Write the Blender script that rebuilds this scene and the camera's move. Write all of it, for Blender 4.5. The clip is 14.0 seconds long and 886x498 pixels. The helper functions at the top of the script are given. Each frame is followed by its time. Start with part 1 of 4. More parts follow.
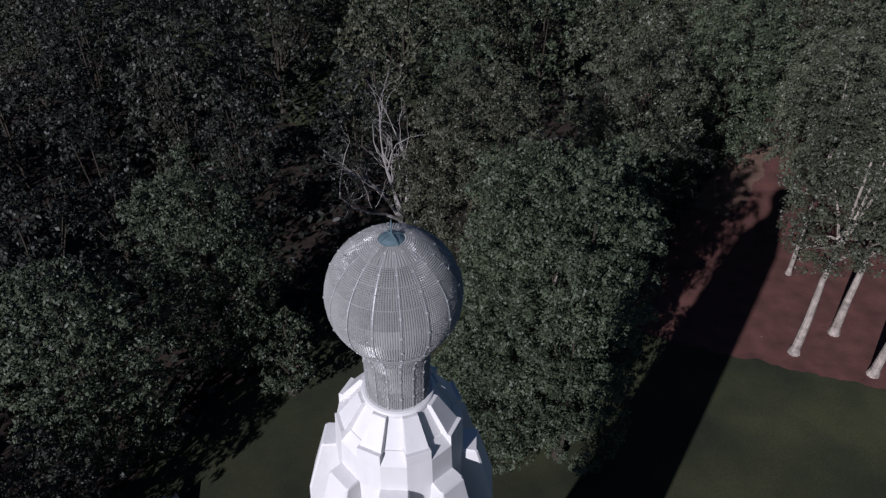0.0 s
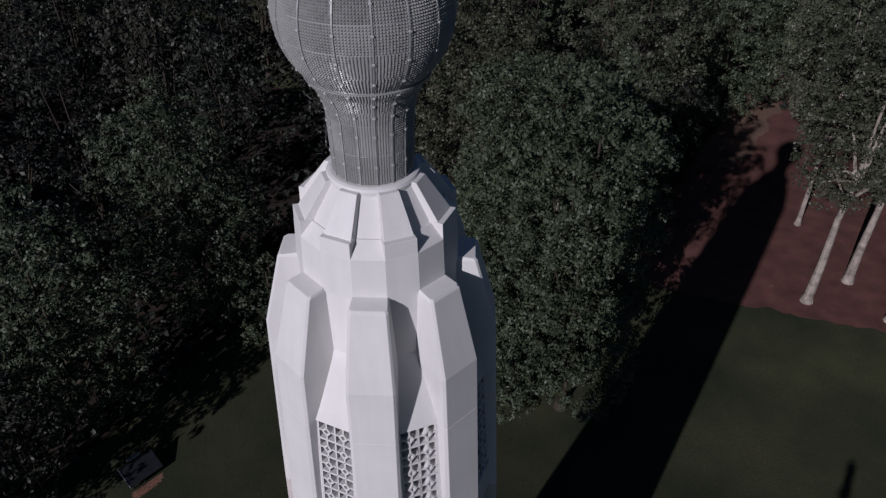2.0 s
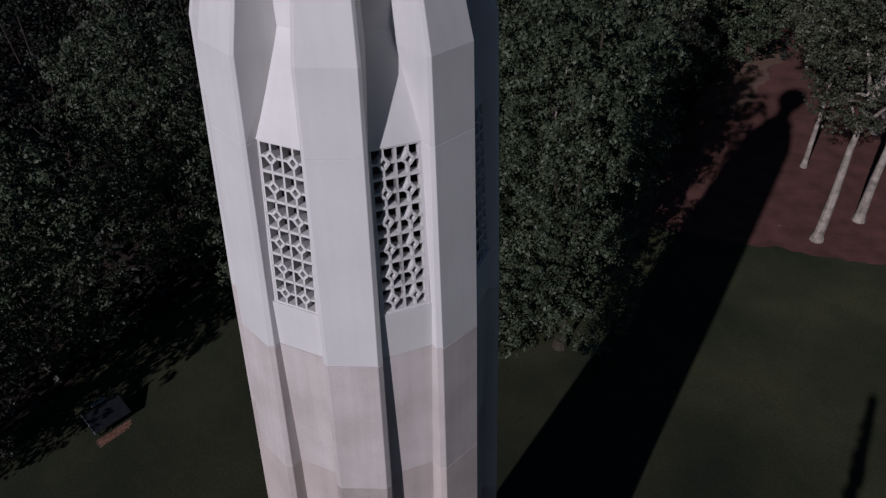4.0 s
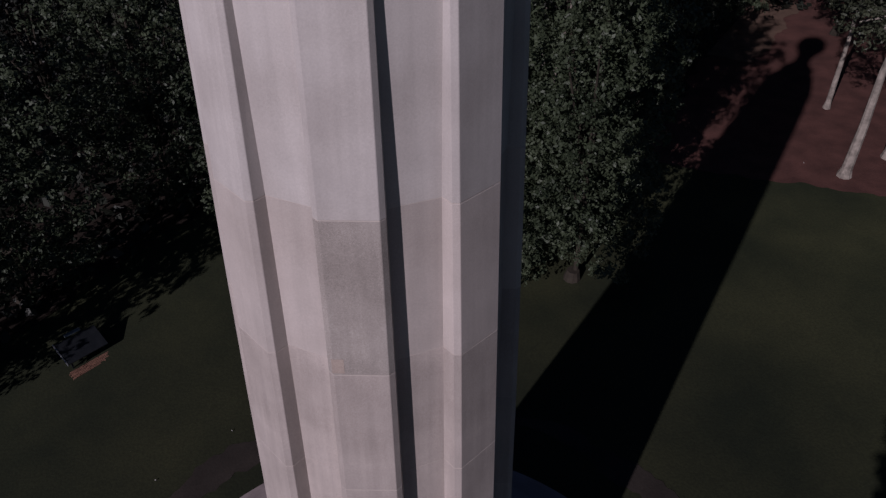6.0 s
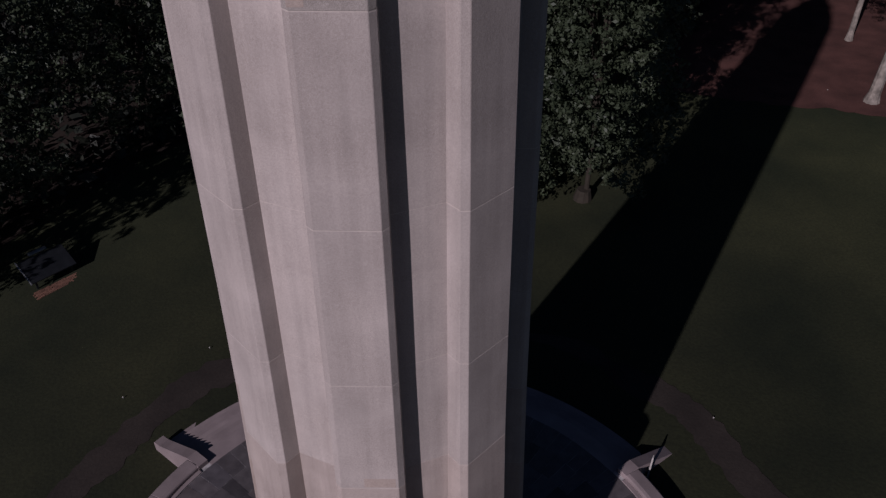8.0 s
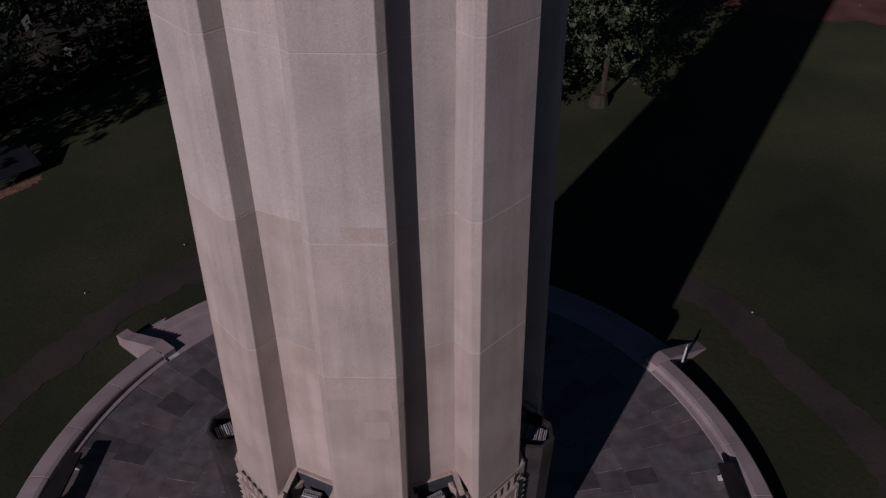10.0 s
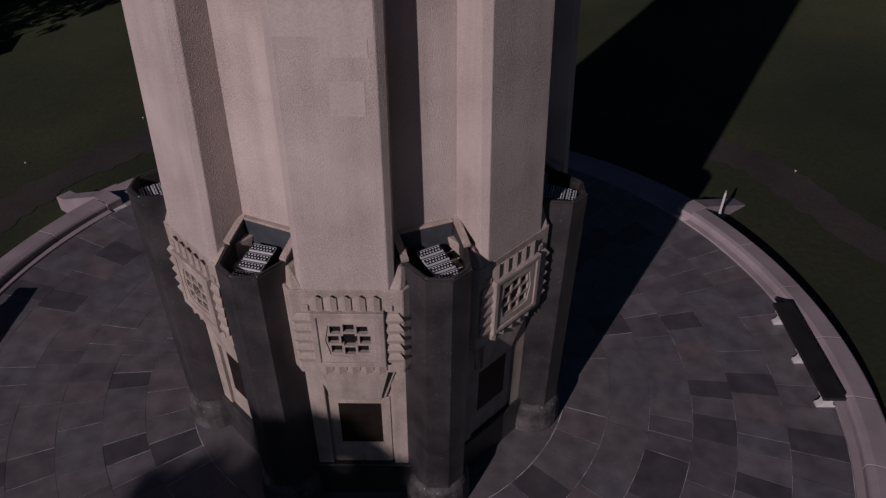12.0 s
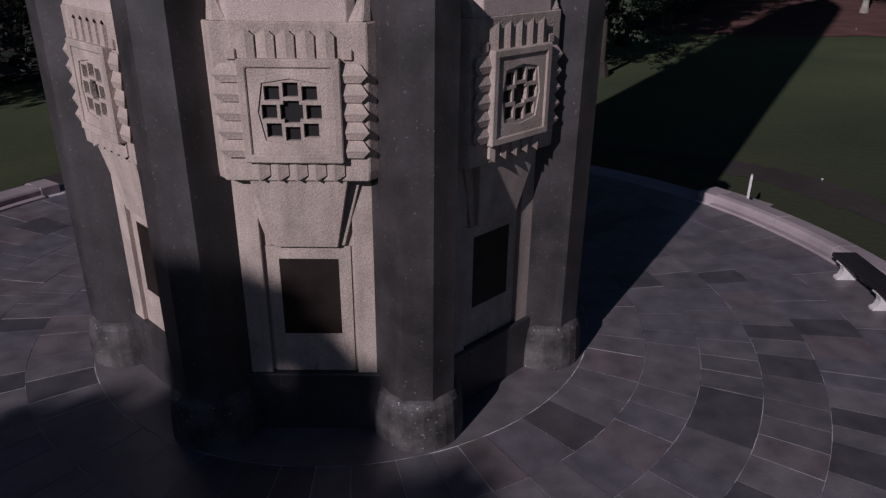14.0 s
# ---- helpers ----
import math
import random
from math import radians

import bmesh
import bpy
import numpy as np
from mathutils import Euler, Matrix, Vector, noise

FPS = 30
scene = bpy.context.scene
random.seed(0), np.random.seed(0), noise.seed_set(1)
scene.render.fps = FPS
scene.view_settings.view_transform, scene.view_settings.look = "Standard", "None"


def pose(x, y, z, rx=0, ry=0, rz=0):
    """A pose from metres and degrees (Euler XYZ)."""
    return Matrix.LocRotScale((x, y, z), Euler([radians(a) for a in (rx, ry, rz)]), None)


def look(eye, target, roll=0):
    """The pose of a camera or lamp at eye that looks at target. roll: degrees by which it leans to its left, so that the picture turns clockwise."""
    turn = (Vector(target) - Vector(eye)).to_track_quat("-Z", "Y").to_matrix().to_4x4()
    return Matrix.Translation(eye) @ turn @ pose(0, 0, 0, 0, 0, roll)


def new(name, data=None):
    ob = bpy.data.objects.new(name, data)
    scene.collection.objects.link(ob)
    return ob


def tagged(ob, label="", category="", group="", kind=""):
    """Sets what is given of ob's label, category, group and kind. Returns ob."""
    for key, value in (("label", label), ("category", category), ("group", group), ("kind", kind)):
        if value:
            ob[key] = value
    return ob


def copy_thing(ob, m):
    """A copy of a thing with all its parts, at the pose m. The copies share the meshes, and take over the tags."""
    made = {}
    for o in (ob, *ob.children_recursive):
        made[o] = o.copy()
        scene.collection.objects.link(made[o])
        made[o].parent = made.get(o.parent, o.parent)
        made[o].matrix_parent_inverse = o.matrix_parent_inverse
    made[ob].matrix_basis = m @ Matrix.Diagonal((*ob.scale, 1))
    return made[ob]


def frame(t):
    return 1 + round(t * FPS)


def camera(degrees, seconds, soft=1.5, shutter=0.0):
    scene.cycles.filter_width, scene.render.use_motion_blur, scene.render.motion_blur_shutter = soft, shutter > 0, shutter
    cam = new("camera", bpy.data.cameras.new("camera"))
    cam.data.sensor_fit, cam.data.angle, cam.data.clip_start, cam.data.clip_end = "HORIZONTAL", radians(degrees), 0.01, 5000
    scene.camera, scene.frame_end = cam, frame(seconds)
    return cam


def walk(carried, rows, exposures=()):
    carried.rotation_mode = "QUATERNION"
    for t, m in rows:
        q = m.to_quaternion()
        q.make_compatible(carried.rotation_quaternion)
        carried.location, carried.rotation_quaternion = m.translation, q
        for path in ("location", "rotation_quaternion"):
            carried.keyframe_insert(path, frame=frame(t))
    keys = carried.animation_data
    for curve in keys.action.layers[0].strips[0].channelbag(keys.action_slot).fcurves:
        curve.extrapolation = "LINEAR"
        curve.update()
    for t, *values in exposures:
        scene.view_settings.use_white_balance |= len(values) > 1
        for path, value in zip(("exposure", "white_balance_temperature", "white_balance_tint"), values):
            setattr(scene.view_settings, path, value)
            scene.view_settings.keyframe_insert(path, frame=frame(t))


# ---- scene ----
cam = camera(63.0, 14.0, soft=1.35)
METRES, EYE, TILT, LEAN, TURN = 43.0, 48.9, -37.45, -0.45, 0.0
ROWS = [
    (0.0, 0.0, 0.0, 0.0, 0.0, 0.0, -0.0),
    (0.5, -0.0, 0.0208, -0.027, -0.12, -0.04, 0.15),
    (1.0, -0.0004, 0.0431, -0.0546, -0.22, -0.05, 0.32),
    (1.5, 0.0013, 0.0646, -0.0809, -0.3, -0.06, 0.43),
    (2.0, 0.0017, 0.0882, -0.1089, -0.5, -0.08, 0.6),
    (2.5, 0.0027, 0.1107, -0.1378, -0.58, -0.08, 0.72),
    (3.0, 0.0036, 0.1328, -0.1673, -0.65, -0.09, 0.76),
    (3.5, 0.0034, 0.1548, -0.1963, -0.81, -0.13, 0.88),
    (4.0, 0.0025, 0.1762, -0.2262, -1.24, -0.13, 1.23),
    (6.5, -0.003, 0.2871, -0.3764, -1.18, 0.05, 1.18),
    (7.0, -0.002, 0.3095, -0.4053, -1.07, 0.02, 1.18),
    (7.5, -0.0017, 0.3306, -0.4334, -1.16, -0.01, 1.17),
    (8.0, -0.0041, 0.3524, -0.4619, -1.29, -0.09, 1.32),
    (10.5, -0.0068, 0.4604, -0.5935, -1.27, -1.01, 1.02),
    (11.0, -0.0076, 0.4815, -0.6227, -1.52, -0.98, 1.18),
    (11.5, -0.0079, 0.5026, -0.6522, -1.69, -0.97, 1.26),
    (12.0, -0.0079, 0.5245, -0.6814, -1.75, -0.96, 1.28),
    (12.5, -0.0069, 0.5463, -0.7105, -1.8, 0.26, 1.27),
    (13.0, -0.008, 0.569, -0.7396, -1.96, 3.72, 1.36),
    (13.5, -0.0071, 0.5901, -0.7673, -2.18, 8.72, 1.52),
    (14.0, -0.0047, 0.6079, -0.793, -2.29, 13.63, 1.58),
]
PLACE = pose(0, 0, EYE, TILT, LEAN, TURN)
walk(cam, [(t, PLACE @ pose(METRES * x, METRES * y, METRES * z, 90 + pitch, roll, yaw)) for t, x, y, z, yaw, pitch, roll in ROWS],
     [(0.0, 0.07, 5800, 18), (0.75, -0.11, 5850, 18), (1.5, -0.41, 5950, 19), (3.0, -0.63, 5950, 19), (4.2, -0.83, 5950, 20), (6.5, -0.94, 6100, 25.5), (8.0, -0.96, 6100, 25.5), (10.5, -1.03, 6220, 27), (12.5, -0.85, 6170, 26), (14.0, -0.45, 5900, 22)])

# ---- light ----
SUN_AZ, SUN_EL = radians(235.5), radians(27.0)
sun_way = Vector((math.cos(SUN_AZ) * math.cos(SUN_EL), math.sin(SUN_AZ) * math.cos(SUN_EL), math.sin(SUN_EL)))
sun_data = bpy.data.lights.new("sun", "SUN")
sun_data.energy, sun_data.angle, sun_data.color = 5.0, radians(0.53), (1.0, 0.95, 0.91)
sun = new("sun", sun_data)
sun.matrix_world = look(sun_way * 100, (0, 0, 0))
world = bpy.data.worlds.new("sky")
scene.world = world
world.use_nodes = True
wn = world.node_tree.nodes
sky = wn.new("ShaderNodeTexSky")
sky.sky_type, sky.sun_disc, sky.sun_elevation, sky.sun_rotation = "NISHITA", False, SUN_EL, math.pi / 2 - SUN_AZ
sky.ozone_density, sky.dust_density = 5.5, 0.2
world.node_tree.links.new(sky.outputs[0], wn["Background"].inputs[0])
wn["Background"].inputs[1].default_value = 0.029


# ---- materials ----
def material(name, base, rough=0.8, spread=0.15, scale=3.0, fine=40.0, bump=0.15, bump_size=0.01, metal=0.0, tint=None, per_piece=0.0, spot=0.0, spec=0.3, per_island=0.0, stops=False, streak=0.0, worn=0.0, flecks=0.0):
    """A surface with broad patches, fine grain and relief; base may vary from piece to piece."""
    m = bpy.data.materials.new(name)
    m.use_nodes = True
    n, link = m.node_tree.nodes, m.node_tree.links.new
    bsdf = n["Principled BSDF"]
    bsdf.inputs["Roughness"].default_value, bsdf.inputs["Metallic"].default_value = rough, metal
    bsdf.inputs["Specular IOR Level"].default_value = spec
    co = n.new("ShaderNodeTexCoord")
    broad, grain = n.new("ShaderNodeTexNoise"), n.new("ShaderNodeTexNoise")
    broad.inputs["Scale"].default_value, broad.inputs["Detail"].default_value = scale, 6
    grain.inputs["Scale"].default_value, grain.inputs["Detail"].default_value = fine, 4
    link(co.outputs["Object"], broad.inputs["Vector"])
    link(co.outputs["Object"], grain.inputs["Vector"])
    ramp = n.new("ShaderNodeMixRGB")
    dark = [c * (1 - spread) for c in base]
    light = [min(1, c * (1 + spread)) for c in (tint or base)]
    ramp.inputs["Color1"].default_value, ramp.inputs["Color2"].default_value = (*dark, 1), (*light, 1)
    stretch = n.new("ShaderNodeMapRange")
    stretch.inputs["From Min"].default_value, stretch.inputs["From Max"].default_value = 0.3, 0.7
    link(broad.outputs["Fac"], stretch.inputs["Value"])
    link(stretch.outputs[0], ramp.inputs["Fac"])
    colour = ramp.outputs[0]
    mul = n.new("ShaderNodeMixRGB")
    mul.blend_type, mul.inputs["Fac"].default_value = "MULTIPLY", 1.0
    g = n.new("ShaderNodeMapRange")
    g.inputs["From Min"].default_value, g.inputs["From Max"].default_value = 0.35, 0.65
    g.inputs["To Min"].default_value, g.inputs["To Max"].default_value = 1 - spot - spread * 0.5, 1.0
    link(grain.outputs["Fac"], g.inputs["Value"])
    link(colour, mul.inputs["Color1"])
    link(g.outputs[0], mul.inputs["Color2"])
    colour = mul.outputs[0]
    if streak:
        # long rain streaks and broad weathering, upright
        place = n.new("ShaderNodeMapping")
        place.inputs["Scale"].default_value = (5.0, 5.0, 0.22)
        run = n.new("ShaderNodeTexNoise")
        run.inputs["Scale"].default_value, run.inputs["Detail"].default_value = 1.0, 5
        link(co.outputs["Object"], place.inputs["Vector"])
        link(place.outputs[0], run.inputs["Vector"])
        s = n.new("ShaderNodeMapRange")
        s.inputs["From Min"].default_value, s.inputs["From Max"].default_value = 0.35, 0.7
        s.inputs["To Min"].default_value, s.inputs["To Max"].default_value = 1.0, 1 - streak
        link(run.outputs["Fac"], s.inputs["Value"])
        wash = n.new("ShaderNodeMixRGB")
        wash.blend_type, wash.inputs["Fac"].default_value = "MULTIPLY", 1.0
        link(colour, wash.inputs["Color1"])
        link(s.outputs[0], wash.inputs["Color2"])
        colour = wash.outputs[0]
    if worn:
        # coarse exposed grain, in patches only
        where, pits = n.new("ShaderNodeTexNoise"), n.new("ShaderNodeTexNoise")
        where.inputs["Scale"].default_value, where.inputs["Detail"].default_value = 0.75, 4
        pits.inputs["Scale"].default_value, pits.inputs["Detail"].default_value = 120.0, 4
        link(co.outputs["Object"], where.inputs["Vector"])
        link(co.outputs["Object"], pits.inputs["Vector"])
        w0, w1, both, rub = n.new("ShaderNodeMapRange"), n.new("ShaderNodeMapRange"), n.new("ShaderNodeMath"), n.new("ShaderNodeMixRGB")
        w0.inputs["From Min"].default_value, w0.inputs["From Max"].default_value = 0.36, 0.60
        w1.inputs["From Min"].default_value, w1.inputs["From Max"].default_value = 0.44, 0.55
        w0.inputs["To Min"].default_value, w1.inputs["To Min"].default_value = 0.30, 0.05
        link(where.outputs["Fac"], w0.inputs["Value"])
        link(pits.outputs["Fac"], w1.inputs["Value"])
        both.operation = "MULTIPLY"
        link(w0.outputs[0], both.inputs[0])
        link(w1.outputs[0], both.inputs[1])
        rub.blend_type = "MULTIPLY"
        k = 1 - worn
        rub.inputs["Color2"].default_value = (k, k * 0.98, k * 0.96, 1)
        link(both.outputs[0], rub.inputs["Fac"])
        link(colour, rub.inputs["Color1"])
        colour = rub.outputs[0]
    if flecks:
        # sparse pale flecks and droppings
        cell, dot, fleck = n.new("ShaderNodeTexNoise"), n.new("ShaderNodeMapRange"), n.new("ShaderNodeMixRGB")
        cell.inputs["Scale"].default_value, cell.inputs["Detail"].default_value = 26.0, 6
        link(co.outputs["Object"], cell.inputs["Vector"])
        dot.inputs["From Min"].default_value, dot.inputs["From Max"].default_value = 0.66, 0.72
        dot.inputs["To Max"].default_value = flecks
        link(cell.outputs["Fac"], dot.inputs["Value"])
        link(dot.outputs[0], fleck.inputs["Fac"])
        link(colour, fleck.inputs["Color1"])
        fleck.inputs["Color2"].default_value = (0.4, 0.38, 0.37, 1)
        colour = fleck.outputs[0]
    if per_piece or per_island:
        info = n.new("ShaderNodeObjectInfo" if per_piece else "ShaderNodeNewGeometry")
        per_piece = per_piece or per_island
        v = n.new("ShaderNodeMapRange")
        v.inputs["To Min"].default_value, v.inputs["To Max"].default_value = 1 - per_piece, 1 + per_piece
        link(info.outputs["Random" if "Random" in info.outputs else "Random Per Island"], v.inputs["Value"])
        if stops:
            # most slabs alike, some dark, a few brownish or pale
            v = n.new("ShaderNodeValToRGB")
            v.color_ramp.interpolation = "CONSTANT"
            cells = ((0.0, (0.56, 0.56, 0.57, 1)), (0.10, (0.84, 0.83, 0.84, 1)), (0.30, (1, 1, 1, 1)), (0.6, (0.94, 0.95, 1.0, 1)), (0.82, (1.07, 1.0, 0.97, 1)), (0.93, (1.12, 1.1, 1.11, 1)))
            while len(v.color_ramp.elements) < len(cells):
                v.color_ramp.elements.new(0.5)
            for e, (at, c) in zip(v.color_ramp.elements, cells):
                e.position, e.color = at, c
            link(info.outputs["Random" if "Random" in info.outputs else "Random Per Island"], v.inputs["Fac"])
        mul2 = n.new("ShaderNodeMixRGB")
        mul2.blend_type, mul2.inputs["Fac"].default_value = "MULTIPLY", 1.0
        link(colour, mul2.inputs["Color1"])
        link(v.outputs[0], mul2.inputs["Color2"])
        colour = mul2.outputs[0]
    link(colour, bsdf.inputs["Base Color"])
    if bump:
        b = n.new("ShaderNodeBump")
        b.inputs["Strength"].default_value, b.inputs["Distance"].default_value = bump, bump_size
        link(grain.outputs["Fac"], b.inputs["Height"])
        link(b.outputs[0], bsdf.inputs["Normal"])
    return m


WHITE = material("white_paint", (0.592, 0.5809, 0.5735), 0.65, 0.04, 0.9, 25, 0.12, 0.005, per_piece=0.02, streak=0.05)
CONCRETE = material("buff_concrete", (0.4847, 0.3848, 0.3441), 0.9, 0.05, 1.2, 60, 0.8, 0.012, tint=(0.518, 0.4181, 0.3737), per_piece=0.07, spot=0.10, streak=0.12, worn=0.34)
CONCRETE_MID = material("weathered_concrete", (0.492, 0.427, 0.402), 0.9, 0.10, 0.6, 30, 0.3, 0.008, tint=(0.5328, 0.4625, 0.4366), per_piece=0.05, spot=0.06, streak=0.16, worn=0.24)
CONCRETE_LOW = material("stained_concrete", (0.483, 0.4, 0.366), 0.9, 0.06, 1.2, 50, 0.6, 0.01, tint=(0.522, 0.438, 0.404), per_piece=0.05, spot=0.08, streak=0.16, worn=0.30)
CONCRETE_TOP = material("thinly_painted_concrete", (0.518, 0.4699, 0.4551), 0.85, 0.07, 0.8, 30, 0.2, 0.006, tint=(0.5624, 0.518, 0.5032), per_piece=0.03, spot=0.04, streak=0.12, worn=0.12)
CONCRETE_GREY = material("grey_weathered_concrete", (0.4255, 0.3737, 0.3478), 0.9, 0.10, 0.8, 30, 0.3, 0.008, tint=(0.481, 0.4292, 0.4033), spot=0.1, streak=0.16, worn=0.34)
PATCH = material("repair_mortar", (0.4958, 0.4033, 0.3589), 0.9, 0.06, 1.5, 30, 0.2, 0.005, spot=0.1, streak=0.08, worn=0.2)
CONCRETE_PALE = material("pale_weathered_concrete", (0.4995, 0.4381, 0.4144), 0.9, 0.08, 0.7, 30, 0.2, 0.006, tint=(0.5439, 0.481, 0.4588), per_piece=0.03, spot=0.04, streak=0.1, worn=0.1)
JOINT = material("pale_joint_mortar", (0.518, 0.4514, 0.4144), 0.9, 0.1, 4, 40, 0.2, 0.004)
# near-black: the windows' shade painted in, and the lens strips' own colour
NEAR_BLACK = material("near_black", (0.0074, 0.00592, 0.00592), 0.6, 0.2, 1, 20, 0)
# the shade of the hollow tower is put into this colour
CORE_SHADE = material("painted_dark_interior", (0.0333, 0.0296, 0.0296), 0.95, 0.2, 1, 20, 0)
CARVED = material("carved_stone", (0.4958, 0.3996, 0.3404), 0.9, 0.16, 2.5, 45, 0.8, 0.012, per_piece=0.07, spot=0.14, streak=0.26, worn=0.34)
BLACK_STONE = material("black_granite", (0.02664, 0.02294, 0.02294), 0.48, 0.35, 1.3, 22, 0.15, 0.004, spec=0.45, tint=(0.0444, 0.03848, 0.03848), streak=0.25, flecks=0.22)
WORN_STONE = material("worn_granite", (0.037, 0.03182, 0.03034), 0.7, 0.4, 3.0, 18, 0.3, 0.006, tint=(0.0666, 0.0592, 0.05698), flecks=0.6)
BRONZE = material("dark_bronze", (0.0222, 0.0148, 0.01184), 0.5, 0.3, 4.0, 40, 0.2, 0.005, metal=0.4)
GLASS = material("pressed_glass", (0.2294, 0.2309, 0.2257), 0.35, 0.12, 1.5, 30, 0.1, 0.004, per_piece=0.1, spec=0.45)
LEAD = material("grey_seam_metal", (0.3108, 0.3182, 0.3182), 0.5, 0.2, 4, 40, 0.2, 0.004, metal=0.2)
CLIP = material("pale_clip", (0.407, 0.4144, 0.4144), 0.5, 0.1, 4, 40, 0.1, 0.003)
STEEL = material("dark_steel", (0.0666, 0.0703, 0.0777), 0.5, 0.25, 3, 30, 0.2, 0.004, metal=0.3)
COPPER = material("blue_grey_cap", (0.1184, 0.1776, 0.1998), 0.45, 0.2, 3, 30, 0.2, 0.004, metal=0.3)
SLATE = material("slate", (0.1021, 0.0888, 0.09176), 0.44, 0.22, 2.4, 25, 0.3, 0.006, per_piece=0.4, tint=(0.111, 0.09768, 0.0999), stops=True, spec=0.55)
MORTAR = material("pale_mortar", (0.111, 0.1036, 0.1073), 0.9, 0.05, 2.2, 40, tint=(0.5772, 0.5476, 0.5402))
COPING = material("pink_coping", (0.2664, 0.2146, 0.2146), 0.8, 0.15, 1.2, 35, 0.3, 0.008, per_piece=0.08)
GRASS = material("lawn", (0.0180, 0.0248, 0.0109), 0.9, 0.35, 0.14, 7, 0.35, 0.05, tint=(0.0290, 0.0306, 0.0131), spot=0.12)
lawn_look = GRASS.node_tree.nodes["Principled BSDF"].inputs
lawn_look["Sheen Weight"].default_value, lawn_look["Sheen Roughness"].default_value, lawn_look["Sheen Tint"].default_value = 0.18, 0.3, (0.45, 0.6, 0.2, 1)
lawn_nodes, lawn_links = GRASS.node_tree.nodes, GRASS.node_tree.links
# brightness painted into the lawn colour: darker near the terrace, brighter far off
where, gap, tone_by_reach, toned_lawn = lawn_nodes.new("ShaderNodeNewGeometry"), lawn_nodes.new("ShaderNodeVectorMath"), lawn_nodes.new("ShaderNodeMapRange"), lawn_nodes.new("ShaderNodeMixRGB")
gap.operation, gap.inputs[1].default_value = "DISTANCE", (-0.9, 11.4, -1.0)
tone_by_reach.inputs["From Min"].default_value, tone_by_reach.inputs["From Max"].default_value = 17.0, 40.0
tone_by_reach.inputs["To Min"].default_value, tone_by_reach.inputs["To Max"].default_value = 0.74, 1.22
toned_lawn.blend_type, toned_lawn.inputs["Fac"].default_value = "MULTIPLY", 1.0
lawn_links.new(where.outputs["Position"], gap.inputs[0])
lawn_links.new(gap.outputs["Value"], tone_by_reach.inputs["Value"])
lawn_links.new(lawn_look["Base Color"].links[0].from_socket, toned_lawn.inputs["Color1"])
lawn_links.new(tone_by_reach.outputs[0], toned_lawn.inputs["Color2"])
lawn_links.new(toned_lawn.outputs[0], lawn_look["Base Color"])
# litter colour darkened to hold the shade under the trees
LITTER_DARKENED = material("shade_dark_litter", (0.02072, 0.01332, 0.00962), 0.95, 0.3, 0.5, 8, 0.6, 0.04)
MULCH = material("red_mulch", (0.0962, 0.0407, 0.0333), 0.95, 0.3, 0.5, 8, 0.6, 0.04)
DIRT = material("worn_path", (0.031, 0.024, 0.0205), 0.95, 0.3, 0.5, 8, 0.4, 0.03)
LEAF = material("green_leaves", (0.03404, 0.04884, 0.0262), 0.55, 0.35, 0.35, 3.0, 0, per_piece=0.2, tint=(0.04588, 0.05772, 0.03318))
LEAF_PALE = material("grey_green_leaves", (0.0444, 0.05328, 0.03231), 0.5, 0.3, 0.35, 3.0, 0, per_piece=0.15, tint=(0.05698, 0.0629, 0.03929))
# shade of the wood put into the leaf colour
LEAF_DARKENED = material("darkened_leaves", (0.01258, 0.01628, 0.01179), 0.55, 0.35, 0.35, 3.0, 0, per_piece=0.25, tint=(0.01776, 0.01998, 0.01484))
LEAF_GREY = material("dull_leaves", (0.0444, 0.0518, 0.03144), 0.55, 0.35, 0.35, 3.0, 0, per_piece=0.2, tint=(0.0629, 0.0629, 0.03929))
# darker copy of the dull leaves, with shade painted in
LEAF_DULL_DARKENED = material("dull_darkened_leaves", (0.01998, 0.02294, 0.01659), 0.55, 0.35, 0.35, 3.0, 0, per_piece=0.2, tint=(0.0296, 0.03034, 0.02183))
SLATE_REST = material("slate_varied", (0.1021, 0.0888, 0.09176), 0.44, 0.22, 2.4, 25, 0.3, 0.006, tint=(0.111, 0.09768, 0.0999), per_island=0.4, stops=True, spec=0.55)
PALE_BARK = material("pale_bark", (0.2664, 0.2294, 0.1998), 0.85, 0.45, 1.3, 5, 0.5, 0.03)
BARK = material("brown_bark", (0.037, 0.0296, 0.0222), 0.9, 0.3, 1.5, 9, 0.5, 0.03)
DEAD_BARK = material("grey_dead_bark", (0.259, 0.2405, 0.2294), 0.9, 0.2, 1.5, 9, 0.5, 0.03)


# ---- building helpers ----
def mesh_object(name, verts, faces, mat, parent=None, smooth=False):
    me = bpy.data.meshes.new(name)
    me.from_pydata([tuple(map(float, v)) for v in verts], [], faces)
    me.materials.append(mat)
    if smooth:
        me.shade_smooth()
    ob = new(name, me)
    if parent:
        ob.parent = parent
    return ob


def part(name, bm, mat, parent, label=""):
    """One bmesh as ONE mesh object under a thing or a part."""
    me = bpy.data.meshes.new(name)
    bmesh.ops.recalc_face_normals(bm, faces=bm.faces)
    bm.to_mesh(me)
    bm.free()
    me.materials.append(mat)
    ob = new(name, me)
    ob.parent = parent
    if label:
        ob["label"] = label
    return ob


def again(ob, m, parent=None):
    """The same part once more, on the same mesh, at the pose m."""
    o = ob.copy()
    scene.collection.objects.link(o)
    o.parent = parent or ob.parent
    o.matrix_basis = m
    return o


